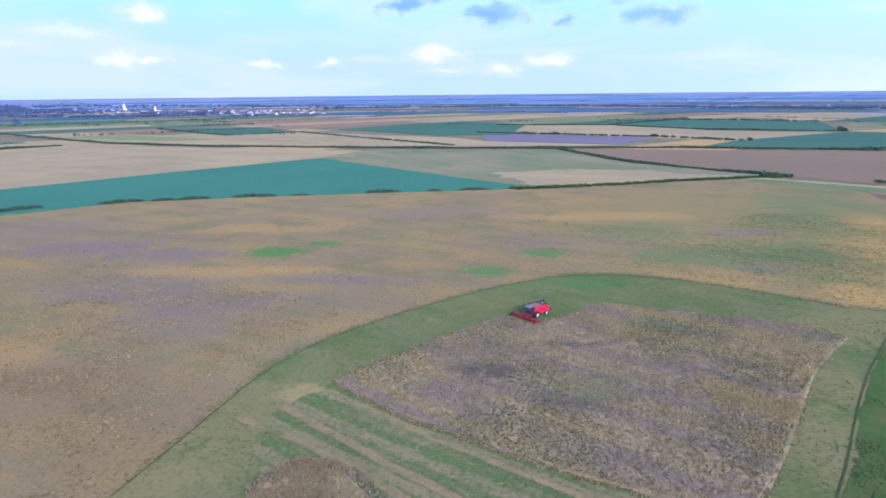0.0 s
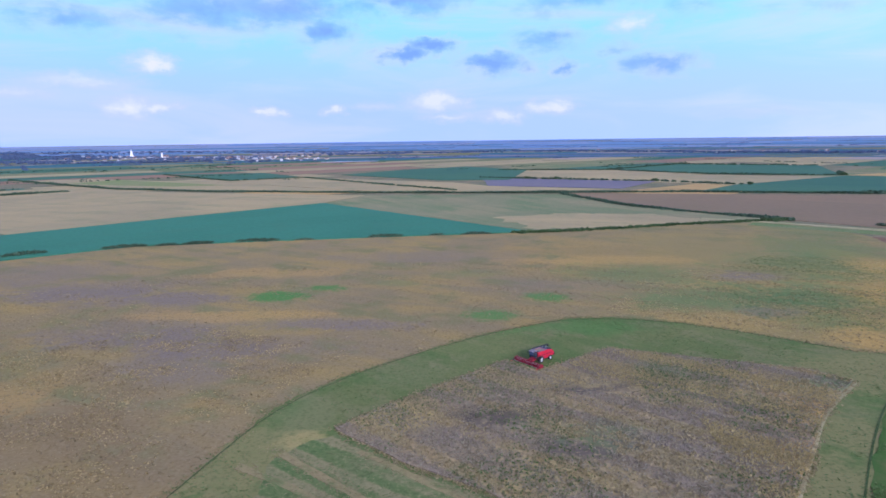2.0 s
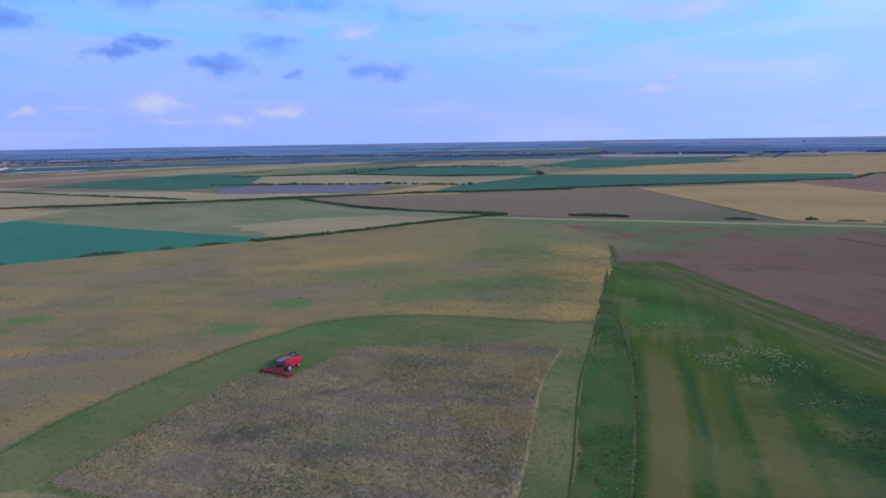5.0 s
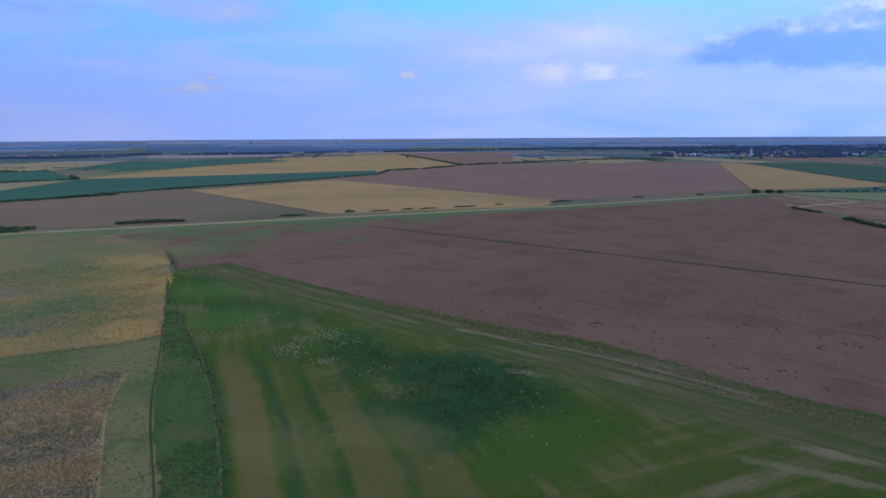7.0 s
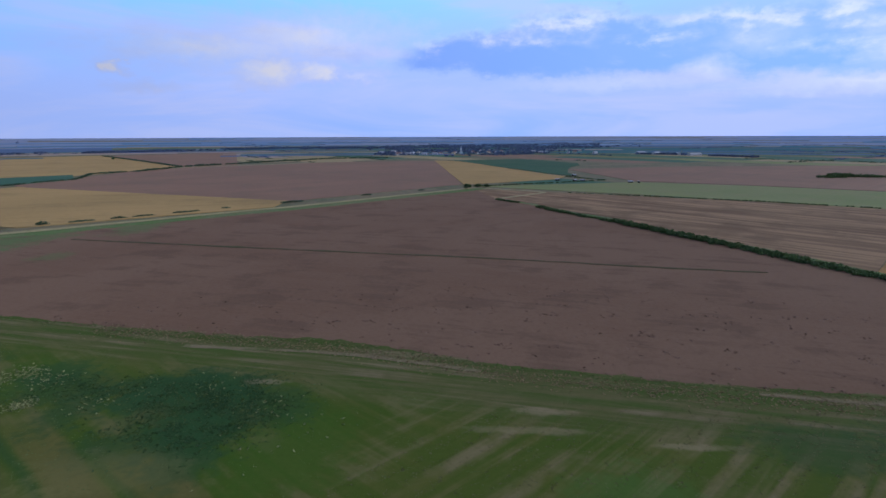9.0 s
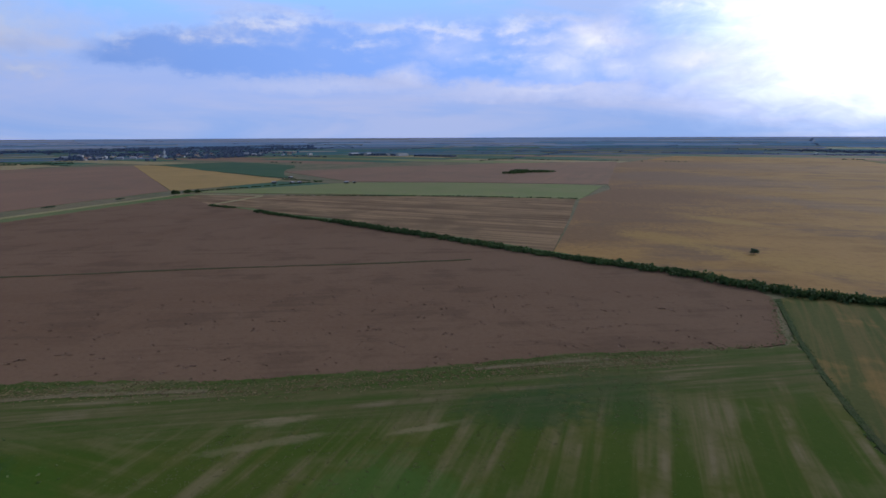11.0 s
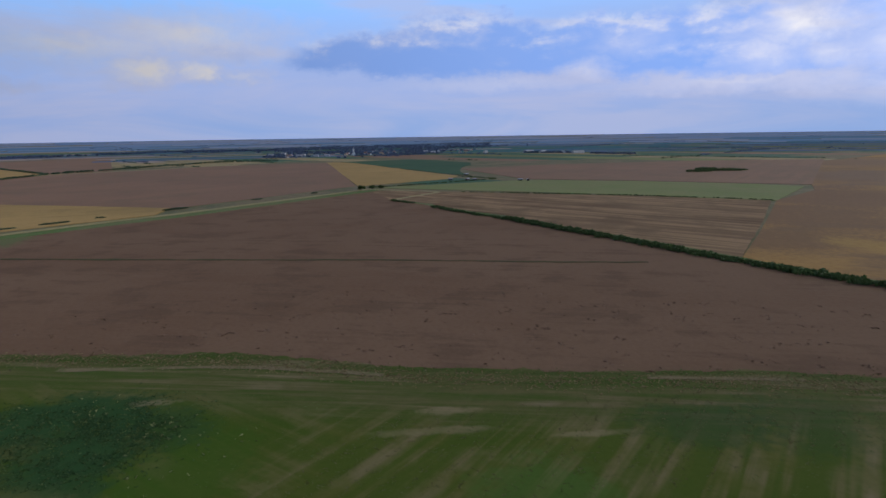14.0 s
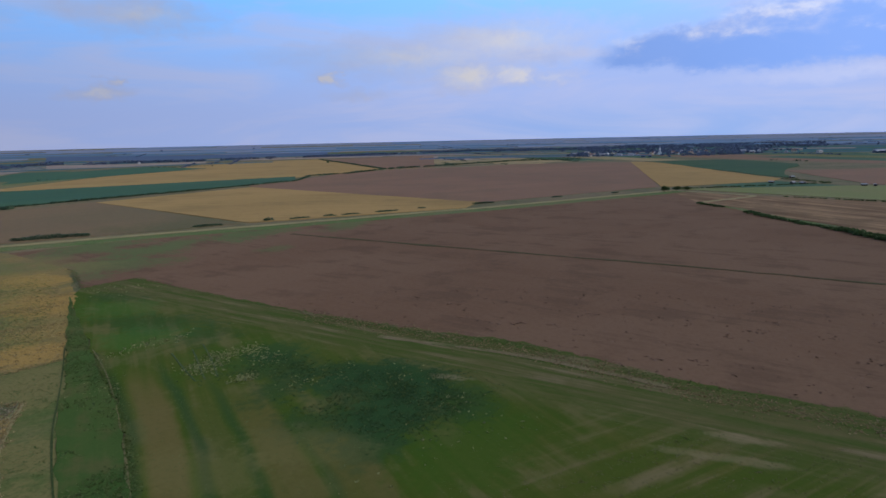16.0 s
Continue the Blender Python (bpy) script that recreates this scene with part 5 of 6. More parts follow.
# ---------------------------------------------------------------- the far plain
def far_parcels():
    """Long parcels beyond the near fields, by crop: small ones first, on the land's grid, then long strips bent round
    the camera.
    """
    near_kinds = ["hay", "hay", "maize", "wheat", "hay", "pasture", "brown", "maize", "pasture"]
    # misty, green_far and dim bring in crops with haze mixed into their colour
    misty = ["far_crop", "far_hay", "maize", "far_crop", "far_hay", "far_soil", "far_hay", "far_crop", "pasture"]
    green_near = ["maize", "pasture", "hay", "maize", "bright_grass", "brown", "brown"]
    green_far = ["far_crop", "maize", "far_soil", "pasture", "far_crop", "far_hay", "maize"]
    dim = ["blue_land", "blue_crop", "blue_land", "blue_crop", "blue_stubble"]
    heaps = {k: ([], []) for k in set(near_kinds + misty + dim + green_near + green_far)}
    turn = radians(38)
    ca, sa = math.cos(turn), math.sin(turn)
    for wide, deep, inner, outer, n, m in ((330, 80, 560, 1500, 3, 1),):
        for i in range(-24, 25):
            for j in range(-60, 61):
                u0, v0 = i * wide + wide * 0.2 * math.sin(j * 2.3), j * deep + deep * 0.12 * math.sin(i * 1.7)
                u1, v1 = u0 + wide * 0.98, v0 + deep * 0.97
                x, y = ca * (u0 + u1) / 2 - sa * (v0 + v1) / 2, sa * (u0 + u1) / 2 + ca * (v0 + v1) / 2
                r, a = math.hypot(x, y), math.degrees(math.atan2(x, y))
                if not inner <= r < outer or not -70 < a < 185:
                    continue
                if any(inside(f, np.array([(x, y)])).any() for f in FIELDS):
                    continue
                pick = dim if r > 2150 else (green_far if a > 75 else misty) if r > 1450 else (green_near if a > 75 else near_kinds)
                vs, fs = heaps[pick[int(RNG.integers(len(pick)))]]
                base = len(vs)
                for p in range(n + 1):
                    for q in range(m + 1):
                        u, v = u0 + (u1 - u0) * p / n, v0 + (v1 - v0) * q / m
                        px, py = ca * u - sa * v, sa * u + ca * v
                        trim = min(1.0, 3536 / math.hypot(px, py))
                        px, py = px * trim, py * trim
                        vs.append((px, py, land(px, py) + (0.01 if r < 1650 else 0.03)))
                for p in range(n):
                    for q in range(m):
                        k = base + p * (m + 1) + q
                        fs.append((k, k + m + 1, k + m + 2, k + 1))
    # beyond them narrow strips lie side by side, ringed round the camera to look like thin lines
    r0 = 1430.0
    while r0 < 3520:
        r1 = min(3536.0, r0 + (26 + 60 * RNG.random()) * (0.6 + r0 / 2600))
        a0 = -72.0
        while a0 < 186:
            a1 = a0 + math.degrees((90 + 900 * RNG.random() ** 1.6) / r0)
            # the farther out a strip lies, the more painted haze its colour holds
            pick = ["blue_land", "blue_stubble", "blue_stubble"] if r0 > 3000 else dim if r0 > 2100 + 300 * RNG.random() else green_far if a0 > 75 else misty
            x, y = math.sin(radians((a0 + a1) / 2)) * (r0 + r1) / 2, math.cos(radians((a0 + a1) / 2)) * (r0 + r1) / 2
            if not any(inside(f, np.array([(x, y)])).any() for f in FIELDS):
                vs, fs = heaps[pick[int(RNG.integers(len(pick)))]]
                base, n = len(vs), max(1, math.ceil((a1 - a0) / 2.0))
                tilt = RNG.normal(0, 0.05)
                for p in range(n + 1):
                    for q in range(2):
                        b = radians(a0 + (a1 - a0 - 0.05) * p / n)
                        r = min(3536.0, (r0, r1 - 3)[q] + tilt * (r1 - r0) * p)
                        px, py = math.sin(b) * r, math.cos(b) * r
                        vs.append((px, py, land(px, py) + 0.12 + 0.1 * (tilt > 0)))
                for p in range(n):
                    k = base + 2 * p
                    fs.append((k, k + 1, k + 3, k + 2))
            a0 = a1
        r0 = r1
    for k, (vs, fs) in sorted(heaps.items()):
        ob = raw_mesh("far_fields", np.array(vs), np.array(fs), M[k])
        tagged(ob, "distant patchwork of " + {"hay": "pale hay", "maize": "blue-green maize", "brown": "turned brown soil", "pasture": "grey-green pasture", "wheat": "ripe wheat", "slate": "bare grey soil", "bright_grass": "bright green grass", "teal": "blue-green beet", "far_crop": "crops tinted blue-green by painted haze", "far_soil": "soil tinted slate-blue by painted haze", "far_hay": "pale stubble", "blue_land": "land tinted blue-grey by painted haze", "blue_crop": "crops tinted blue-green by painted haze", "blue_stubble": "pale stubble tinted blue by painted haze"}[k], "fields", kind="stuff")


far_parcels()


def wood(label, line, width, height, count, size=2.4):
    """A distant belt of trees: uneven crowns of leaf clumps."""
    blobs = []
    line = np.array(line, float)
    seg = np.hypot(*np.diff(line, axis=0).T)
    for _ in range(count):
        k = RNG.choice(len(seg), p=seg / seg.sum())
        p = line[k] + (line[k + 1] - line[k]) * RNG.random() + RNG.normal(0, width * 0.3, 2)
        if noise.noise((p[0] * 0.009, p[1] * 0.009, 8.0)) < -0.08:
            continue
        h = 0.62 * height * (0.55 + 0.6 * RNG.random())
        w = h * (0.7 + 0.6 * RNG.random())
        blobs.append((p[0], p[1], land(*p) + h * 0.45, w, w, h * 0.5))
    v, f = leaf_cloud(blobs, 14, size)
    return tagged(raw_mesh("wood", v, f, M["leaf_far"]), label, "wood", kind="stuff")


def wood_area(label, poly, height, count, size=2.4):
    """Distant trees spread all over a piece of land, thinner here and there."""
    blobs = []
    for x, y in clumpy(scatter(poly, count), 0.006, -0.05):
        h = height * (0.5 + 0.7 * RNG.random())
        w = h * (0.8 + 0.8 * RNG.random())
        blobs.append((x, y, land(x, y) + h * 0.42, w, w, h * 0.48))
    v, f = leaf_cloud(blobs, 14, size)
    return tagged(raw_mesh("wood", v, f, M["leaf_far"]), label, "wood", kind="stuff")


wood("distant dark tree belt round the town", [(-1500, 1560), (-1180, 1560), (-800, 1450), (-420, 1400)], 90, 5, 900)
wood("distant trees among the town's houses", [(-1500, 2050), (-1000, 1800), (-520, 1620)], 220, 6, 1600)
wood("distant trees behind the town", [(-1900, 2300), (-900, 2300), (-200, 2100)], 200, 6, 900)
wood("distant dark wood line", [(-420, 1900), (100, 2000), (440, 1950), (889, 1480)], 110, 5, 1300)
wood("distant dark wood line", [(889, 1480), (1093, 1459), (1467, 1076), (1881, 760), (2100, 400)], 100, 6, 1500)
wood_area("distant dark trees among village houses", [(1385, 245), (1320, 111), (1340, 32), (1390, -52), (1560, -194), (1947, -344), (2496, -441), (2447, -92), (2303, 343)], 2.2, 2600)
wood("distant dark wood behind the village", [(2000, 500), (2200, 100), (2100, -300)], 250, 6, 1100)
wood("distant dark forest edge", [(1257, -1495), (1000, -1480), (740, -1500), (560, -1150)], 120, 4, 1000)
wood("distant tree line by barns", [(1459, -345), (1400, -430), (1250, -520)], 22, 4, 200)

def far_hedgerows(inner, outer, count, mat, tall):
    """Many short broken rows of small trees on the far plain, following the fields' grid."""
    blobs = []
    for _ in range(count):
        a, r = radians(-65 + 245 * RNG.random()), inner + (outer - inner) * RNG.random()
        x, y = math.sin(a) * r, math.cos(a) * r
        if any(inside(f, np.array([(x, y)])).any() for f in FIELDS):
            continue
        turn = radians(38 + (90 if RNG.random() < 0.3 else 0) + RNG.normal(0, 4))
        long = 120 + 420 * RNG.random() ** 2
        for k in range(int(long / 5)):
            if noise.noise((k * 0.13, x * 0.1, y * 0.1)) < -0.05:
                continue
            d = (k * 5 - long / 2) + RNG.normal(0, 2)
            px, py = x + d * math.cos(turn) + RNG.normal(0, 1.5), y + d * math.sin(turn) + RNG.normal(0, 1.5)
            h = tall * (0.35 + 0.7 * RNG.random())
            blobs.append((px, py, land(px, py) + h * 0.45, h * 1.6, h * 1.6, h * 0.5))
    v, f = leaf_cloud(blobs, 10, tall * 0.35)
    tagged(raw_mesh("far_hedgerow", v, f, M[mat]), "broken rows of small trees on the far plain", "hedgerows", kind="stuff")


far_hedgerows(760, 1400, 60, "leaf_mid", 2.2)
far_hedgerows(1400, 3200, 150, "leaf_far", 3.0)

ribbon("road_far", "pale road between far fields", [(800, 470), (897, 430), (930, 387), (968, 338), (1044, 279), (1135, 211), (1250, 120)], 9.0, "track", 0.15, 0.2, category="road")
field("lake_north", "long pale pond before the town", [(-262, 1318), (-148, 1349), (-146, 1368), (-262, 1338)], "lake", 0.5, category="water")

# ---------------------------------------------------------------- buildings
M["plaster"] = paint_mat("white_plaster", (0.50, 0.50, 0.52), 0.85, 0.2, wear=0.2, scale=0.4)
M["whitewash"] = paint_mat("fresh_whitewash", (0.80, 0.79, 0.76), 0.85, 0.2, wear=0.12, scale=0.4)
M["cream"] = paint_mat("cream_plaster", (0.62, 0.52, 0.38), 0.85, 0.2, wear=0.2, scale=0.4)
M["tile"] = paint_mat("red_roof_tiles", (0.20, 0.135, 0.125), 0.8, 0.2, wear=0.35, scale=0.6)
M["sheet"] = paint_mat("grey_sheet_roof", (0.33, 0.35, 0.38), 0.5, 0.4, wear=0.3, scale=0.4)
M["dark_wood"] = paint_mat("dark_boards", (0.06, 0.05, 0.045), 0.85, 0.2, wear=0.3, scale=0.6)
M["pane"] = shader("dark_window_glass", 0.1, 0.5)[0]
M["pane"].node_tree.nodes["Principled BSDF"].inputs["Base Color"].default_value = (0.02, 0.025, 0.03, 1)


def box(bm, x0, x1, y0, y1, z0, z1, bevel=0.0):
    vs = [bm.verts.new((x, y, z)) for z in (z0, z1) for x, y in ((x0, y0), (x1, y0), (x1, y1), (x0, y1))]
    fs = [bm.faces.new([vs[i] for i in q]) for q in ((3, 2, 1, 0), (4, 5, 6, 7), (0, 1, 5, 4), (1, 2, 6, 5), (2, 3, 7, 6), (3, 0, 4, 7))]
    if bevel:
        edges = {e for f in fs for e in f.edges}
        bmesh.ops.bevel(bm, geom=list(edges), offset=bevel, segments=2, affect="EDGES", profile=0.6)
    return bm


def gable(bm, w, d, z, rise, over=0.5, thick=0.25):
    """A pitched roof over a w by d plan, ridge along y."""
    top, bot = [], []
    for dz, out in ((0.0, bot), (thick, top)):
        for y in (-d / 2 - over, d / 2 + over):
            out.append([bm.verts.new((-w / 2 - over, y, z - over * rise / (w / 2) + dz)), bm.verts.new((0, y, z + rise + dz)),
                        bm.verts.new((w / 2 + over, y, z - over * rise / (w / 2) + dz))])
    for a, b in ((bot, 0), (top, 1)):
        for k in (0, 1):
            q = (a[0][k], a[1][k], a[1][k + 1], a[0][k + 1])
            bm.faces.new(q if b else q[::-1])
    for k in (0, 1):
        bm.faces.new((bot[k][0], bot[k][1], top[k][1], top[k][0]))
        bm.faces.new((bot[k][1], bot[k][2], top[k][2], top[k][1]))
        s = k * 2
        bm.faces.new((bot[0][s], bot[1][s], top[1][s], top[0][s]))
    bmesh.ops.recalc_face_normals(bm, faces=bm.faces[:])
    return bm


def wall_block(w, d, h, rise):
    """Walls with the two gable ends."""
    bm = bmesh.new()
    box(bm, -w / 2, w / 2, -d / 2, d / 2, -0.5, h)
    for y in (-d / 2 + 0.02, d / 2 - 0.02):
        a = [bm.verts.new((-w / 2, y, h)), bm.verts.new((w / 2, y, h)), bm.verts.new((0, y, h + rise))]
        b = [bm.verts.new((v.co.x, y * 0.96, v.co.z)) for v in a]
        bm.faces.new(a)
        bm.faces.new(b[::-1])
        for i in range(3):
            bm.faces.new((a[i], a[(i + 1) % 3], b[(i + 1) % 3], b[i]))
    return bm


def house(name, label, category, w, d, h, rise, wall, roof, windows=3, chimney=True):
    root = tagged(new(name), label, category)
    part("wall", wall_block(w, d, h, rise), M[wall], root)
    rf = part("roof", gable(bmesh.new(), w, d, h, rise), M[roof], root)
    if chimney:
        part("chimney", box(bmesh.new(), 0.8, 1.5, d * 0.2, d * 0.2 + 0.7, h, h + rise + 0.9, 0.04), M["tile"], rf)
    me = None
    for side in (-1, 1):
        for k in range(windows):
            y = -d / 2 + d * (k + 0.5) / windows
            ob = part("window", box(bmesh.new(), -0.06, 0.06, -0.55, 0.55, 0, 1.3, 0.02), M["pane"], root) if me is None else new("window", me)
            me = ob.data
            ob.parent, ob.location = root, (side * w / 2, y, h * 0.35)
    part("door", box(bmesh.new(), -0.5, 0.5, -0.06, 0.06, 0, 2.05, 0.02), M["dark_wood"], root).location = (0.8, -d / 2 - 0.02, 0)
    return root


def church(label, x, y, turn, scale, spire):
    root = tagged(new("church"), label, "church")
    part("nave", wall_block(11, 24, 9, 6), M["whitewash"], root)
    part("roof", gable(bmesh.new(), 11, 24, 9, 6), M["tile"], root)
    bm = box(bmesh.new(), -3.2, 3.2, -18.0, -11.8, -0.5, 22, 0.15)
    box(bm, -3.6, 3.6, -18.4, -11.4, 21.6, 22.4, 0.1)
    part("tower", bm, M["whitewash"], root)
    bm = bmesh.new()
    bmesh.ops.create_cone(bm, cap_ends=True, segments=8, radius1=3.6, radius2=0.15, depth=spire, matrix=Matrix.Translation((0, -14.9, 22.4 + spire / 2)))
    part("spire", bm, M["sheet"], root)
    me = None
    for side in (-1, 1):
        for k in range(4):
            ob = part("window", box(bmesh.new(), -0.08, 0.08, -0.7, 0.7, 0, 4.0, 0.05), M["pane"], root) if me is None else new("window", me)
            me = ob.data
            ob.parent, ob.location = root, (side * 5.5, -8.5 + k * 5.6, 3.0)
    root.matrix_world = pose(x, y, land(x, y), 0, 0, turn) @ Matrix.Scale(scale, 4)
    return root


HOUSES = [house("house", "white plastered village house with red tiled roof", "house", 8, 11, 3.4, 3.4, "plaster", "tile"),
          house("house", "cream village house with red tiled roof", "house", 9, 13, 3.6, 3.6, "cream", "tile", 4),
          house("house", "white village house with grey roof", "house", 9, 16, 4.2, 3.0, "plaster", "sheet", 4),
          house("barn", "long pale farm shed with grey roof", "barn", 14, 42, 5.0, 3.0, "plaster", "sheet", 6, False),
          house("shed", "small dark wooden farm shed with grey roof", "shed", 3.2, 5.5, 1.9, 0.9, "dark_wood", "sheet", 2, False)]


def settle(spots, kinds, group):
    for k, (x, y) in enumerate(spots):
        src = HOUSES[kinds[k % len(kinds)]]
        ob = copy_thing(src, pose(x, y, land(x, y), 0, 0, 360 * RNG.random()) @ Matrix.Scale(1 / PLAN, 4))
        tagged(ob, group=group)


def spread(n, line, width):
    line = np.array(line, float)
    out = []
    for _ in range(n):
        k = int(RNG.integers(len(line) - 1))
        p = line[k] + (line[k + 1] - line[k]) * RNG.random() + RNG.normal(0, width, 2)
        if all(math.hypot(p[0] - q[0], p[1] - q[1]) > 16 for q in out):
            out.append((float(p[0]), float(p[1])))
    return out


settle(spread(120, [(-1120, 1880), (-860, 1760), (-700, 1690), (-470, 1620), (-380, 1500)], 60), [0, 1, 0, 2, 0], "houses of the town")
settle(spread(34, [(1440, 190), (1560, 90), (1640, -20), (1560, -240)], 55), [0, 2, 0, 1, 2], "houses of the village")
settle(spread(10, [(300, 1980), (560, 1850), (900, 1560), (1300, 1300)], 40), [0, 1, 0], "houses on the far side")
settle([(1465, -352), (1440, -380), (1400, -415), (1370, -440)], [3, 3, 2, 3], "distant farm sheds")
settle([(706, -98)], [4], "farm buildings")
settle([(634, -72), (627, -88), (624, -95), (607, -137), (604, -144)], [4], "farm sheds on the green band")
church("white church with a tall pale tower among houses", -915, 1854, 20, 0.8, 10)
church("white church with a squat tower among houses", -764, 1733, -60, 0.62, 8)
church("white village church with tower and grey spire", 1482, 54, 95, 0.6, 9)
for src in HOUSES:
    for o in (*src.children_recursive, src):
        bpy.data.objects.remove(o)

# ---------------------------------------------------------------- the harvester
M["red"] = paint_mat("red_machine_paint", (0.47, 0.012, 0.035), 0.45, 0.4, wear=0.15, scale=1.2)
M["dark_red"] = paint_mat("dusty_dark_red_paint", (0.21, 0.010, 0.024), 0.6, 0.3, wear=0.2, scale=1.2)
M["black"] = paint_mat("black_machine_plastic", (0.02, 0.02, 0.022), 0.6, 0.3, wear=0.25, scale=1.5)
M["rubber"] = paint_mat("dusty_tyre_rubber", (0.025, 0.024, 0.023), 0.9, 0.2, wear=0.35, scale=2.0)
M["rim"] = paint_mat("pale_wheel_rim", (0.36, 0.36, 0.36), 0.5, 0.4, wear=0.15, scale=2.0)
M["steel"] = paint_mat("worn_steel", (0.42, 0.40, 0.38), 0.45, 0.5, 0.6, wear=0.25, scale=3.0)
M["tank"] = paint_mat("grey_tank_lining", (0.17, 0.14, 0.17), 0.6, 0.3, wear=0.3, scale=1.0)
M["grain"] = field_mat("grain_heap", (0.22, 0.18, 0.14), (0.19, 0.16, 0.13), (0.16, 0.13, 0.10), 0, 0.4, 0.3, grain=8.0)
M["glass"] = shader("tinted_cab_glass", 0.06, 0.5)[0]
M["glass"].node_tree.nodes["Principled BSDF"].inputs["Base Color"].default_value = (0.03, 0.035, 0.05, 1)
M["amber"] = shader("amber_lamp_lens", 0.25, 0.5)[0]
M["amber"].node_tree.nodes["Principled BSDF"].inputs["Base Color"].default_value = (0.75, 0.25, 0.02, 1)


def prism(bm, side, x0, x1, bevel=0.0):
    """A solid with the given outline in y and z, between two x."""
    a = [bm.verts.new((x0, y, z)) for y, z in side]
    b = [bm.verts.new((x1, y, z)) for y, z in side]
    fs = [bm.faces.new(a), bm.faces.new(b[::-1])]
    for i in range(len(side)):
        j = (i + 1) % len(side)
        fs.append(bm.faces.new((a[j], a[i], b[i], b[j])))
    bmesh.ops.recalc_face_normals(bm, faces=fs)
    if bevel:
        bmesh.ops.bevel(bm, geom=list({e for f in fs for e in f.edges}), offset=bevel, segments=2, affect="EDGES", profile=0.6)
    return bm


def tube(bm, a, b, r, sides=10, r2=None):
    a, b = Vector(a), Vector(b)
    m = Matrix.Translation((a + b) / 2) @ (b - a).to_track_quat("Z", "Y").to_matrix().to_4x4()
    bmesh.ops.create_cone(bm, cap_ends=True, segments=sides, radius1=r, radius2=r if r2 is None else r2, depth=(b - a).length, matrix=m)
    return bm


def lathe(bm, rings, sides=28):
    """A turned body round the x axis from (x, radius) pairs."""
    rows = [[bm.verts.new((x, r * math.cos(2 * math.pi * k / sides), r * math.sin(2 * math.pi * k / sides))) for k in range(sides)] for x, r in rings]
    for p, q in zip(rows, rows[1:]):
        for k in range(sides):
            bm.faces.new((p[k], p[(k + 1) % sides], q[(k + 1) % sides], q[k]))
    bmesh.ops.recalc_face_normals(bm, faces=bm.faces[:])
    return bm


def wheel(root, x, y, r, w):
    """A lugged tyre round a dished rim with a hub."""
    side = 1 if x > 0 else -1
    bm = lathe(bmesh.new(), [(-w / 2, r * 0.56), (-w / 2, r * 0.80), (-w * 0.42, r * 0.93), (-w * 0.2, r * 0.97), (w * 0.2, r * 0.97), (w * 0.42, r * 0.93), (w / 2, r * 0.80), (w / 2, r * 0.56), (-w / 2, r * 0.56)])
    lug = bmesh.new()
    n = 20
    for k in range(n):
        for s in (-1, 1):
            t = bmesh.new()
            box(t, 0.02 * s, s * w * 0.47, -0.045, 0.045, r * 0.93, r * 1.0)
            bmesh.ops.rotate(t, cent=(0, 0, r), matrix=Matrix.Rotation(s * 0.5, 3, "Z"), verts=t.verts)
            bmesh.ops.rotate(t, cent=(0, 0, 0), matrix=Matrix.Rotation(2 * math.pi * (k + 0.25 * s) / n, 3, "X"), verts=t.verts)
            me = bpy.data.meshes.new("lug")
            t.to_mesh(me)
            t.free()
            bm.from_mesh(me)
            bpy.data.meshes.remove(me)
    lug.free()
    tyre = part("wheel", bm, M["rubber"], root, "dusty black lugged tyre")
    tyre.location = (x, y, r)
    rim = lathe(bmesh.new(), [(side * w * 0.40, r * 0.56), (side * w * 0.06, r * 0.46), (side * w * 0.04, r * 0.40), (side * w * 0.12, r * 0.20), (side * w * 0.30, r * 0.16), (side * w * 0.32, 0.01)])
    part("rim", rim, M["rim"], tyre, "pale painted wheel rim", True)
    hub = bmesh.new()
    for k in range(8):
        a = 2 * math.pi * k / 8
        tube(hub, (side * w * 0.12, r * 0.3 * math.cos(a), r * 0.3 * math.sin(a)), (side * w * 0.17, r * 0.3 * math.cos(a), r * 0.3 * math.sin(a)), 0.03, 6)
    part("wheel_nuts", hub, M["steel"], tyre)


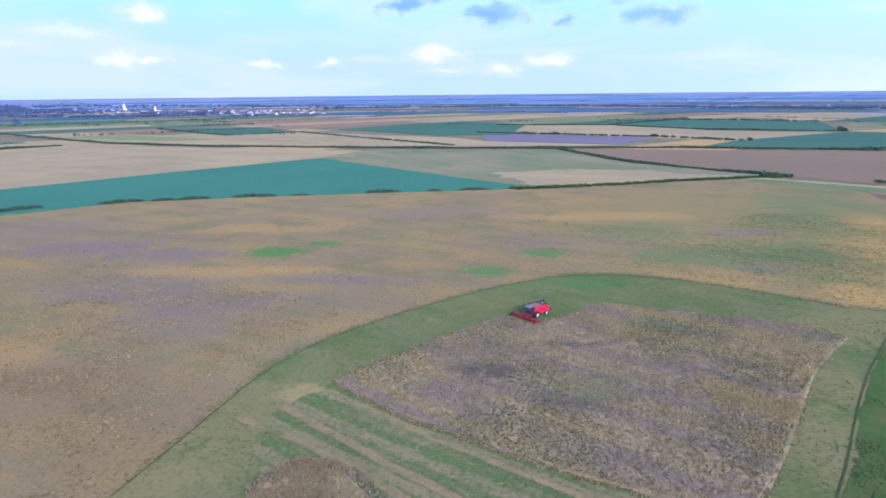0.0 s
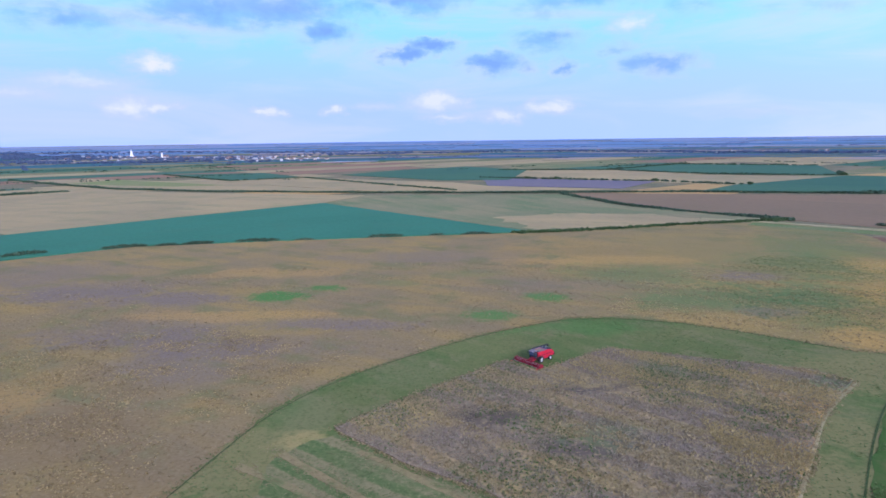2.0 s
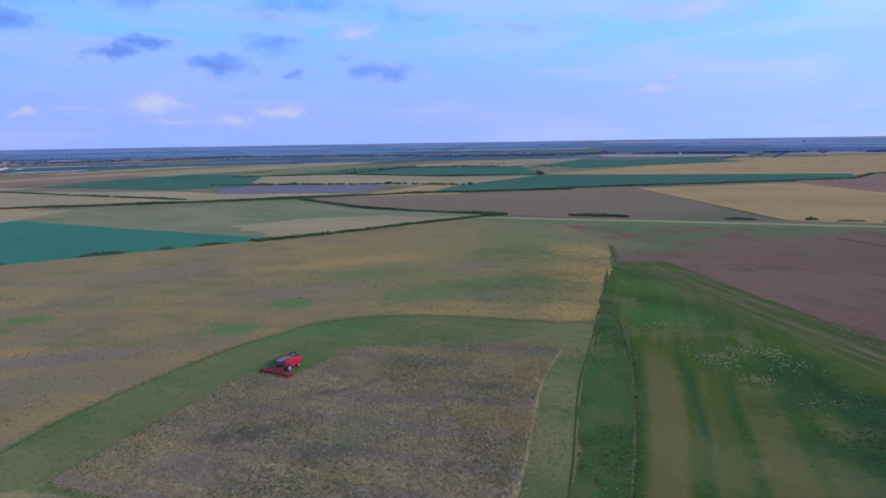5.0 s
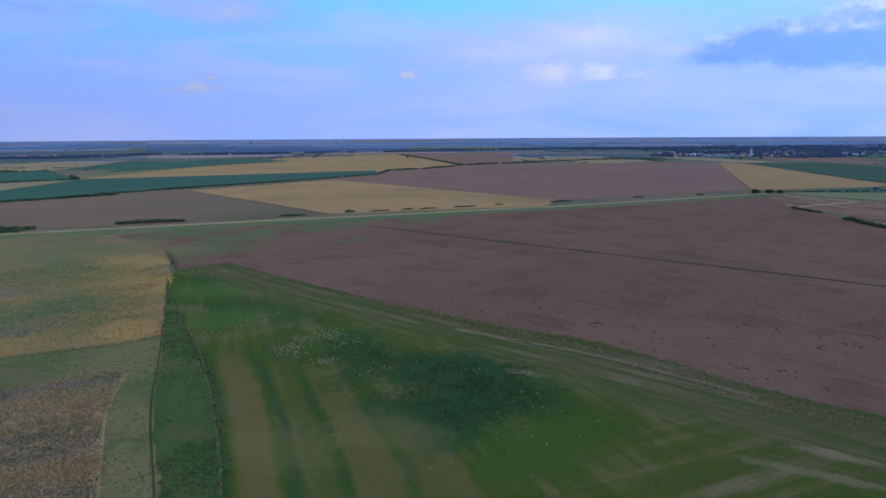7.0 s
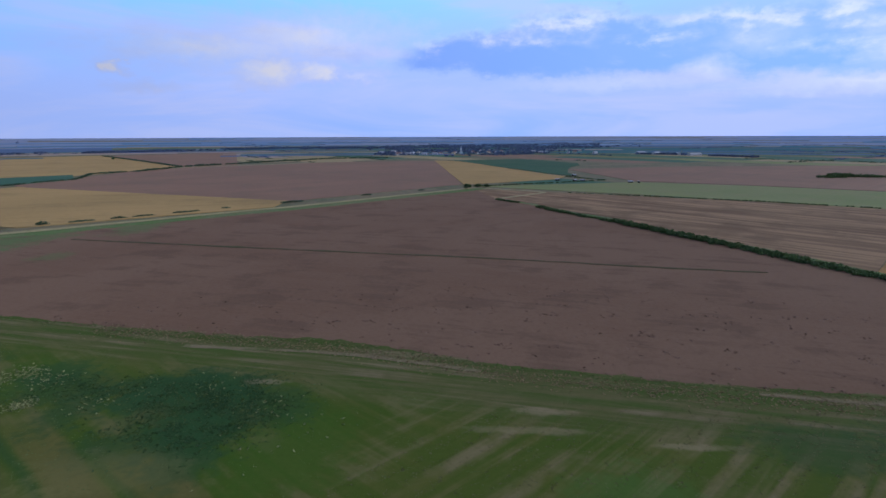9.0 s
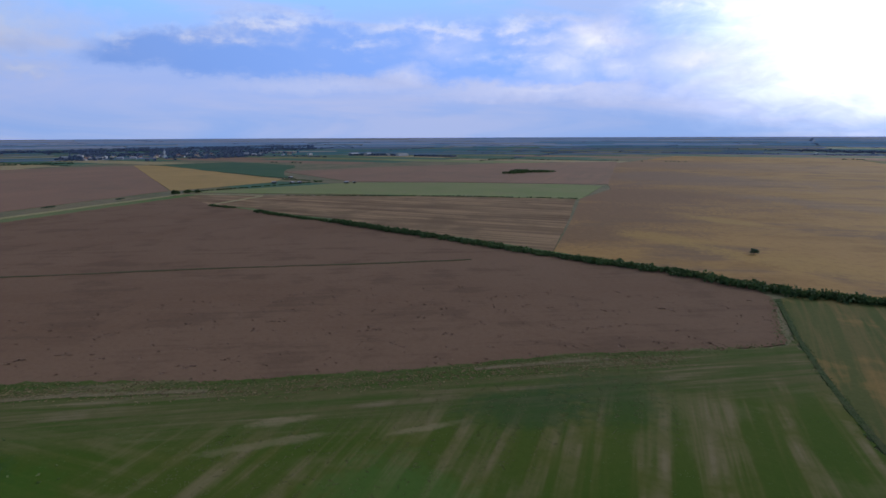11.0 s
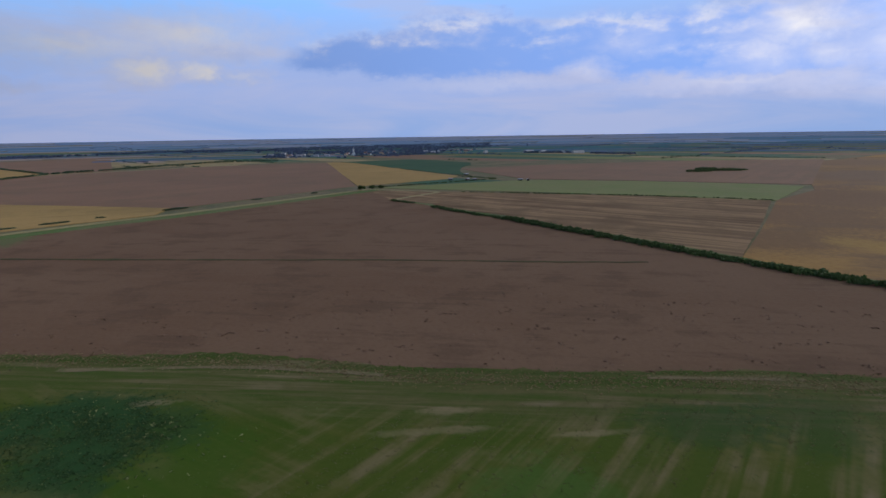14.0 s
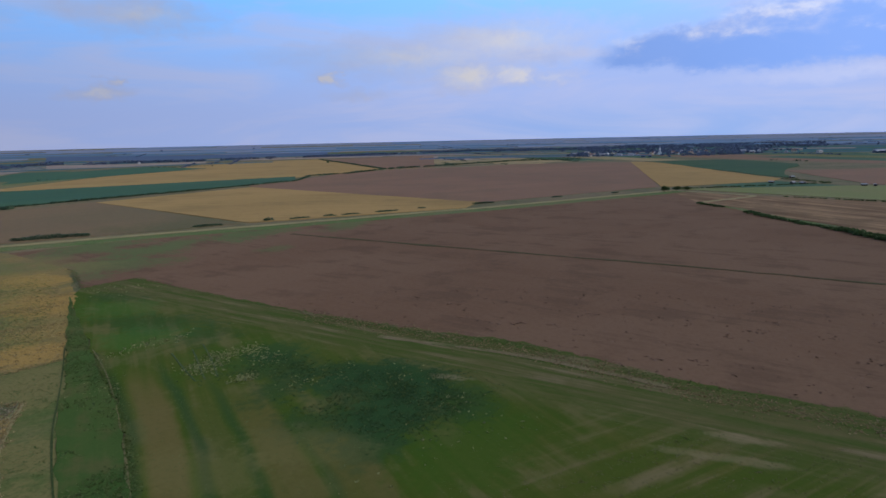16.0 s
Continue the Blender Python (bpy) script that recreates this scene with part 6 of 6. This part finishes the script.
def harvester():
    """A combine harvester; it faces +y, its front axle at the origin."""
    root = tagged(new("combine_harvester"), "red combine harvester with wide header cutting the crop", "harvester")
    part("body", prism(bmesh.new(), [(0.55, 1.15), (0.75, 2.2), (0.75, 3.05), (-2.6, 3.25), (-4.9, 2.9), (-5.7, 2.2), (-5.8, 1.3), (-4.4, 0.85), (-1.0, 0.75)], -1.35, 1.35, 0.07), M["red"], root)
    for s in (-1, 1):
        part("side_panel", prism(bmesh.new(), [(0.35, 1.35), (0.45, 2.75), (-2.3, 2.95), (-2.5, 1.2)], s * 1.36, s * 1.46, 0.03), M["red"], root)
        part("rear_panel", prism(bmesh.new(), [(-2.6, 1.25), (-2.45, 2.95), (-4.7, 2.65), (-5.3, 2.0), (-4.4, 1.2)], s * 1.36, s * 1.44, 0.03), M["red"], root)
        part("side_stripe", prism(bmesh.new(), [(0.3, 2.0), (0.32, 2.16), (-4.8, 2.22), (-4.9, 2.06)], s * 1.465, s * 1.475), M["black"], root)
    # engine deck with its screen, and the grain tank
    part("engine_hood", prism(bmesh.new(), [(-2.7, 3.15), (-2.7, 3.55), (-4.6, 3.35), (-5.2, 2.8)], -1.05, 1.05, 0.06), M["black"], root)
    scr = bmesh.new()
    tube(scr, (1.05, -3.6, 2.9), (1.16, -3.6, 2.9), 0.55, 24)
    part("radiator_screen", scr, M["steel"], root)
    tank = bmesh.new()
    low = [(-1.25, 0.5), (1.25, 0.5), (1.25, -2.5), (-1.25, -2.5)]
    hi = [(-1.5, 0.65), (1.5, 0.65), (1.5, -2.65), (-1.5, -2.65)]
    for (a, b), (c, d) in zip(zip(low, low[1:] + low[:1]), zip(hi, hi[1:] + hi[:1])):
        q = [tank.verts.new((*a, 3.1)), tank.verts.new((*b, 3.1)), tank.verts.new((*d, 3.5)), tank.verts.new((*c, 3.5))]
        tank.faces.new(q)
        w = [tank.verts.new((v.co.x * 0.96, (v.co.y + 1) * 0.96 - 1, v.co.z)) for v in q]
        tank.faces.new(w[::-1])
        tank.faces.new((q[2], q[3], w[3], w[2]))
    part("grain_tank", tank, M["tank"], root, "grey open grain tank flaps")
    heap = bmesh.new()
    bmesh.ops.create_grid(heap, x_segments=10, y_segments=12, size=1.0)
    for v in heap.verts:
        v.co = Vector((v.co.x * 1.25, v.co.y * 1.5 - 1.0, 3.15 + 0.3 * max(0, 1 - v.co.x ** 2) * max(0, 1 - v.co.y ** 2)))
    part("grain_load", heap, M["grain"], root, "heaped grain", True)
    # cab
    cab = part("cab", prism(bmesh.new(), [(0.75, 1.75), (2.05, 1.85), (2.35, 2.5), (2.1, 3.35), (0.75, 3.35)], -0.85, 0.85, 0.06), M["glass"], root, "tinted glass cab")
    part("cab_roof", prism(bmesh.new(), [(0.6, 3.35), (2.45, 3.35), (2.4, 3.55), (0.7, 3.62)], -0.95, 0.95, 0.05), M["tank"], cab, "pale grey cab roof")
    for s in (-1, 1):
        part("cab_pillar", tube(bmesh.new(), (s * 0.85, 2.3, 2.45), (s * 0.85, 2.1, 3.36), 0.05, 8), M["black"], cab)
        part("cab_pillar", tube(bmesh.new(), (s * 0.86, 0.78, 1.8), (s * 0.86, 0.78, 3.36), 0.05, 8), M["black"], cab)
        part("mirror", box(bmesh.new(), s * 1.3 - 0.12, s * 1.3 + 0.12, 2.3, 2.36, 2.6, 3.1, 0.02), M["black"], cab)
        part("mirror_arm", tube(bmesh.new(), (s * 0.9, 2.2, 3.3), (s * 1.3, 2.34, 3.0), 0.02, 6), M["black"], cab)
        part("work_lamp", box(bmesh.new(), s * 0.6 - 0.12, s * 0.6 + 0.12, 2.42, 2.5, 3.4, 3.52, 0.02), M["rim"], cab)
    part("beacon", tube(bmesh.new(), (-0.6, 1.0, 3.6), (-0.6, 1.0, 3.8), 0.07, 12), M["amber"], cab, "amber warning beacon")
    part("platform", box(bmesh.new(), -1.6, -0.85, 0.7, 2.0, 1.65, 1.75, 0.02), M["black"], root)
    lad = bmesh.new()
    for s in (0.75, 1.2):
        tube(lad, (-1.62, s, 1.7), (-1.9, s, 0.5), 0.03, 6)
    for k in range(5):
        f = (k + 0.5) / 5
        tube(lad, (-1.62 - 0.28 * f, 0.75, 1.7 - 1.2 * f), (-1.62 - 0.28 * f, 1.2, 1.7 - 1.2 * f), 0.025, 6)
    part("ladder", lad, M["black"], root)
    rail = bmesh.new()
    for y in (0.75, 1.35, 1.95):
        tube(rail, (-1.58, y, 1.75), (-1.58, y, 2.6), 0.02, 6)
    tube(rail, (-1.58, 0.75, 2.6), (-1.58, 1.95, 2.6), 0.02, 6)
    part("handrail", rail, M["black"], root)
    # unloading auger folded back along the side
    aug = bmesh.new()
    tube(aug, (1.5, 0.2, 2.6), (1.5, 0.2, 3.55), 0.24, 14)
    tube(aug, (1.5, 0.2, 3.5), (1.55, -6.1, 3.35), 0.2, 14)
    tube(aug, (1.55, -6.0, 3.4), (1.55, -6.4, 2.95), 0.22, 14, 0.26)
    part("unloading_auger", aug, M["black"], root, "long unloading auger folded back")
    part("exhaust", tube(bmesh.new(), (-0.7, -3.0, 3.5), (-0.7, -3.0, 4.1), 0.09, 10), M["steel"], root)
    part("straw_chopper", prism(bmesh.new(), [(-5.3, 1.9), (-6.3, 1.5), (-6.4, 0.95), (-5.2, 0.9)], -1.15, 1.15, 0.05), M["black"], root)
    for s in (-1, 1):
        part("rear_lamp", box(bmesh.new(), s * 1.2 - 0.1, s * 1.2 + 0.1, -5.76, -5.68, 2.2, 2.4, 0.02), M["amber"], root)
    # axles and wheels
    part("front_axle", tube(bmesh.new(), (-1.5, 0, 0.95), (1.5, 0, 0.95), 0.22, 12), M["black"], root)
    part("rear_axle", tube(bmesh.new(), (-1.3, -4.0, 0.7), (1.3, -4.0, 0.7), 0.15, 12), M["black"], root)
    for s in (-1, 1):
        wheel(root, s * 1.62, 0.0, 0.98, 0.72)
        wheel(root, s * 1.45, -4.0, 0.70, 0.46)
    # feeder house and header
    part("feeder_house", prism(bmesh.new(), [(0.6, 1.9), (0.6, 1.0), (2.75, 0.35), (2.75, 1.15)], -0.7, 0.7, 0.05), M["dark_red"], root)
    half = 4.75
    head = part("header", prism(bmesh.new(), [(2.75, 0.25), (2.75, 0.98), (2.95, 1.02), (3.05, 0.55), (3.35, 0.32), (4.1, 0.18), (4.1, 0.12), (3.0, 0.12)], -half, half, 0.02), M["dark_red"], root, "wide dark red cutting header")
    for s in (-1, 1):
        part("end_shield", prism(bmesh.new(), [(2.6, 0.15), (2.6, 1.0), (3.6, 1.0), (4.3, 0.75), (5.1, 0.12)], s * half, s * (half + 0.16), 0.03), M["dark_red" if s < 0 else "black"], head)
        part("crop_divider", tube(bmesh.new(), (s * (half + 0.08), 4.9, 0.25), (s * (half + 0.08), 5.7, 0.1), 0.12, 8, 0.02), M["red"], head)
        part("reel_arm", prism(bmesh.new(), [(2.85, 1.0), (2.85, 1.2), (4.1, 1.02), (4.1, 0.88)], s * (half - 0.12), s * (half - 0.02), 0.02), M["dark_red"], head)
    reel = bmesh.new()
    tube(reel, (-half + 0.1, 4.05, 0.95), (half - 0.1, 4.05, 0.95), 0.09, 10)
    part("reel_shaft", reel, M["dark_red"], head)
    for k in range(6):
        a = 2 * math.pi * k / 6
        y, z = 4.05 + 0.45 * math.cos(a), 0.95 + 0.45 * math.sin(a)
        bat = tube(bmesh.new(), (-half + 0.1, y, z), (half - 0.1, y, z), 0.045, 8)
        for i in range(34):
            x = -half + 0.25 + i * (2 * half - 0.5) / 33
            tube(bat, (x, y, z), (x, y + 0.04, z - 0.26), 0.014, 4)
        part("reel_bat", bat, M["dark_red"], head)
    for i in range(7):
        x = -half + 0.2 + i * (2 * half - 0.4) / 6
        sp = bmesh.new()
        for k in range(6):
            a = 2 * math.pi * k / 6
            tube(sp, (x, 4.05, 0.95), (x, 4.05 + 0.45 * math.cos(a), 0.95 + 0.45 * math.sin(a)), 0.025, 6)
        part("reel_spider", sp, M["dark_red"], head)
    auger = tube(bmesh.new(), (-half + 0.1, 3.3, 0.62), (half - 0.1, 3.3, 0.62), 0.2, 14)
    for s in (-1, 1):
        prev = None
        for i in range(0, 12 * 14 + 1):
            a = s * 2 * math.pi * i / 14
            x = s * (half - 0.15 - i / (12 * 14) * (half - 0.9))
            row = [auger.verts.new((x, 3.3 + r * math.cos(a), 0.62 + r * math.sin(a))) for r in (0.2, 0.34)]
            if prev:
                auger.faces.new((prev[0], prev[1], row[1], row[0]))
            prev = row
    part("feed_auger", auger, M["steel"], head)
    knife = box(bmesh.new(), -half, half, 4.08, 4.16, 0.1, 0.16)
    for i in range(54):
        x = -half + 0.08 + i * 2 * (half - 0.08) / 53
        tube(knife, (x, 4.14, 0.13), (x, 4.3, 0.11), 0.03, 5, 0.008)
    part("cutter_bar", knife, M["steel"], head)
    return root


HEADING = -141.0 - 90.0
_f = Vector((math.cos(radians(-141.0)), math.sin(radians(-141.0)), 0))
harv = harvester()
harv.matrix_world = pose(15.9 - _f.x * 2.5, 121.4 - _f.y * 2.5, 0.16, 0, 0, HEADING) @ Matrix.Scale(1 / PLAN, 4)

# ---------------------------------------------------------------- marks on the meadow
for k, (line, w, mat) in enumerate((
        ([(-24.7, 85.5), (-11.3, 73.1), (0.4, 63.5), (10, 57)], 1.4, "straw_pale"),
        ([(-13.5, 86.0), (2, 73.0), (13, 64.5), (22, 58)], 1.2, "straw_pale"),
        ([(-30, 82), (-17, 74), (-4, 62), (4, 54)], 1.2, "straw_pale"),
        ([(101, 124), (91, 108.5), (80.5, 94.5), (64, 73.8), (48.6, 56.4), (40, 46)], 0.35, "straw"),
        ([(74.5, 110), (64.3, 100.6), (57.3, 92.6), (51.4, 83), (45.1, 74.9), (36.9, 64)], 0.6, "track"),
        ([(129, 66), (127.6, 50), (127, 36), (124, 22), (120, 9), (117.5, 1)], 1.5, "straw_edge"), ([(109, -48), (107, -62), (104, -76)], 1.2, "straw_edge"))):
    ribbon("straw_row", "loose pale straw left in a row", line, w, mat, 0.2 if w > 0.5 and mat != "straw_edge" else 0.13, 0.95, category="straw row")
HAY = []
for k in range(24):
    # thin rows of hay across the southern meadow, in the mower's direction
    away = 2.2 + 4.1 * k + RNG.normal(0, 0.5)
    foot = Vector((95.5, 6)) + Vector((0.10, -1.0)) * away
    run = Vector((math.cos(radians(143)), math.sin(radians(143)))) * (26 + 26 * RNG.random())
    foot -= run.normalized() * 5 * RNG.random()
    HAY.append(along([tuple(foot), tuple(foot + run)], 110, 0.5))
tufts("hay_litter", "loose hay scattered about the mown rows", np.concatenate(HAY), "hay_blade", 0.16, 0.05, 0.1, category="hay")
OUTER = LANE[:13]
# a thin dark line just inside the outer edge of the cut strip
for inset, w, mat in ((0.2, 0.22, "ditch"),):
    middle = Vector((18, 95))
    ring = [tuple(Vector(p) + (middle - Vector(p)).normalized() * inset) for p in OUTER[1:-1]]
    ribbon("wheel_track", "thin dark line along the edge of the cut strip", ring, w, mat, 0.19, 0.9, category="wheel track")
# this dark strip stands in for the shade along the tall weeds' edge
ribbon("wheel_track", "dark strip painted as the shade beside tall weeds", [(99.5, 131), (82.6, 110.6), (68.4, 94.9), (58.6, 82.4), (51.7, 72.3), (42.2, 60.4)], 0.32, "ditch", 0.2, 0.6, category="wheel track")
for line in ([(104.3, 104.3), (98, 95.5), (92.7, 87.2)], [(107.9, 101.8), (101, 94), (94.1, 86.2)], [(111.5, 102), (104, 93), (96.1, 84.8)]):
    ribbon("wheel_track", "dark wheel track pressed through flowers", line, 0.35, "nettle", 0.16, 0.9, category="wheel track")

# the plan brought to its true size
for ob in scene.objects:
    if ob.parent is None and ob.type in {"MESH", "EMPTY"}:
        loc, turned, size = ob.matrix_basis.decompose()
        ob.location, ob.scale = loc * PLAN, size * PLAN
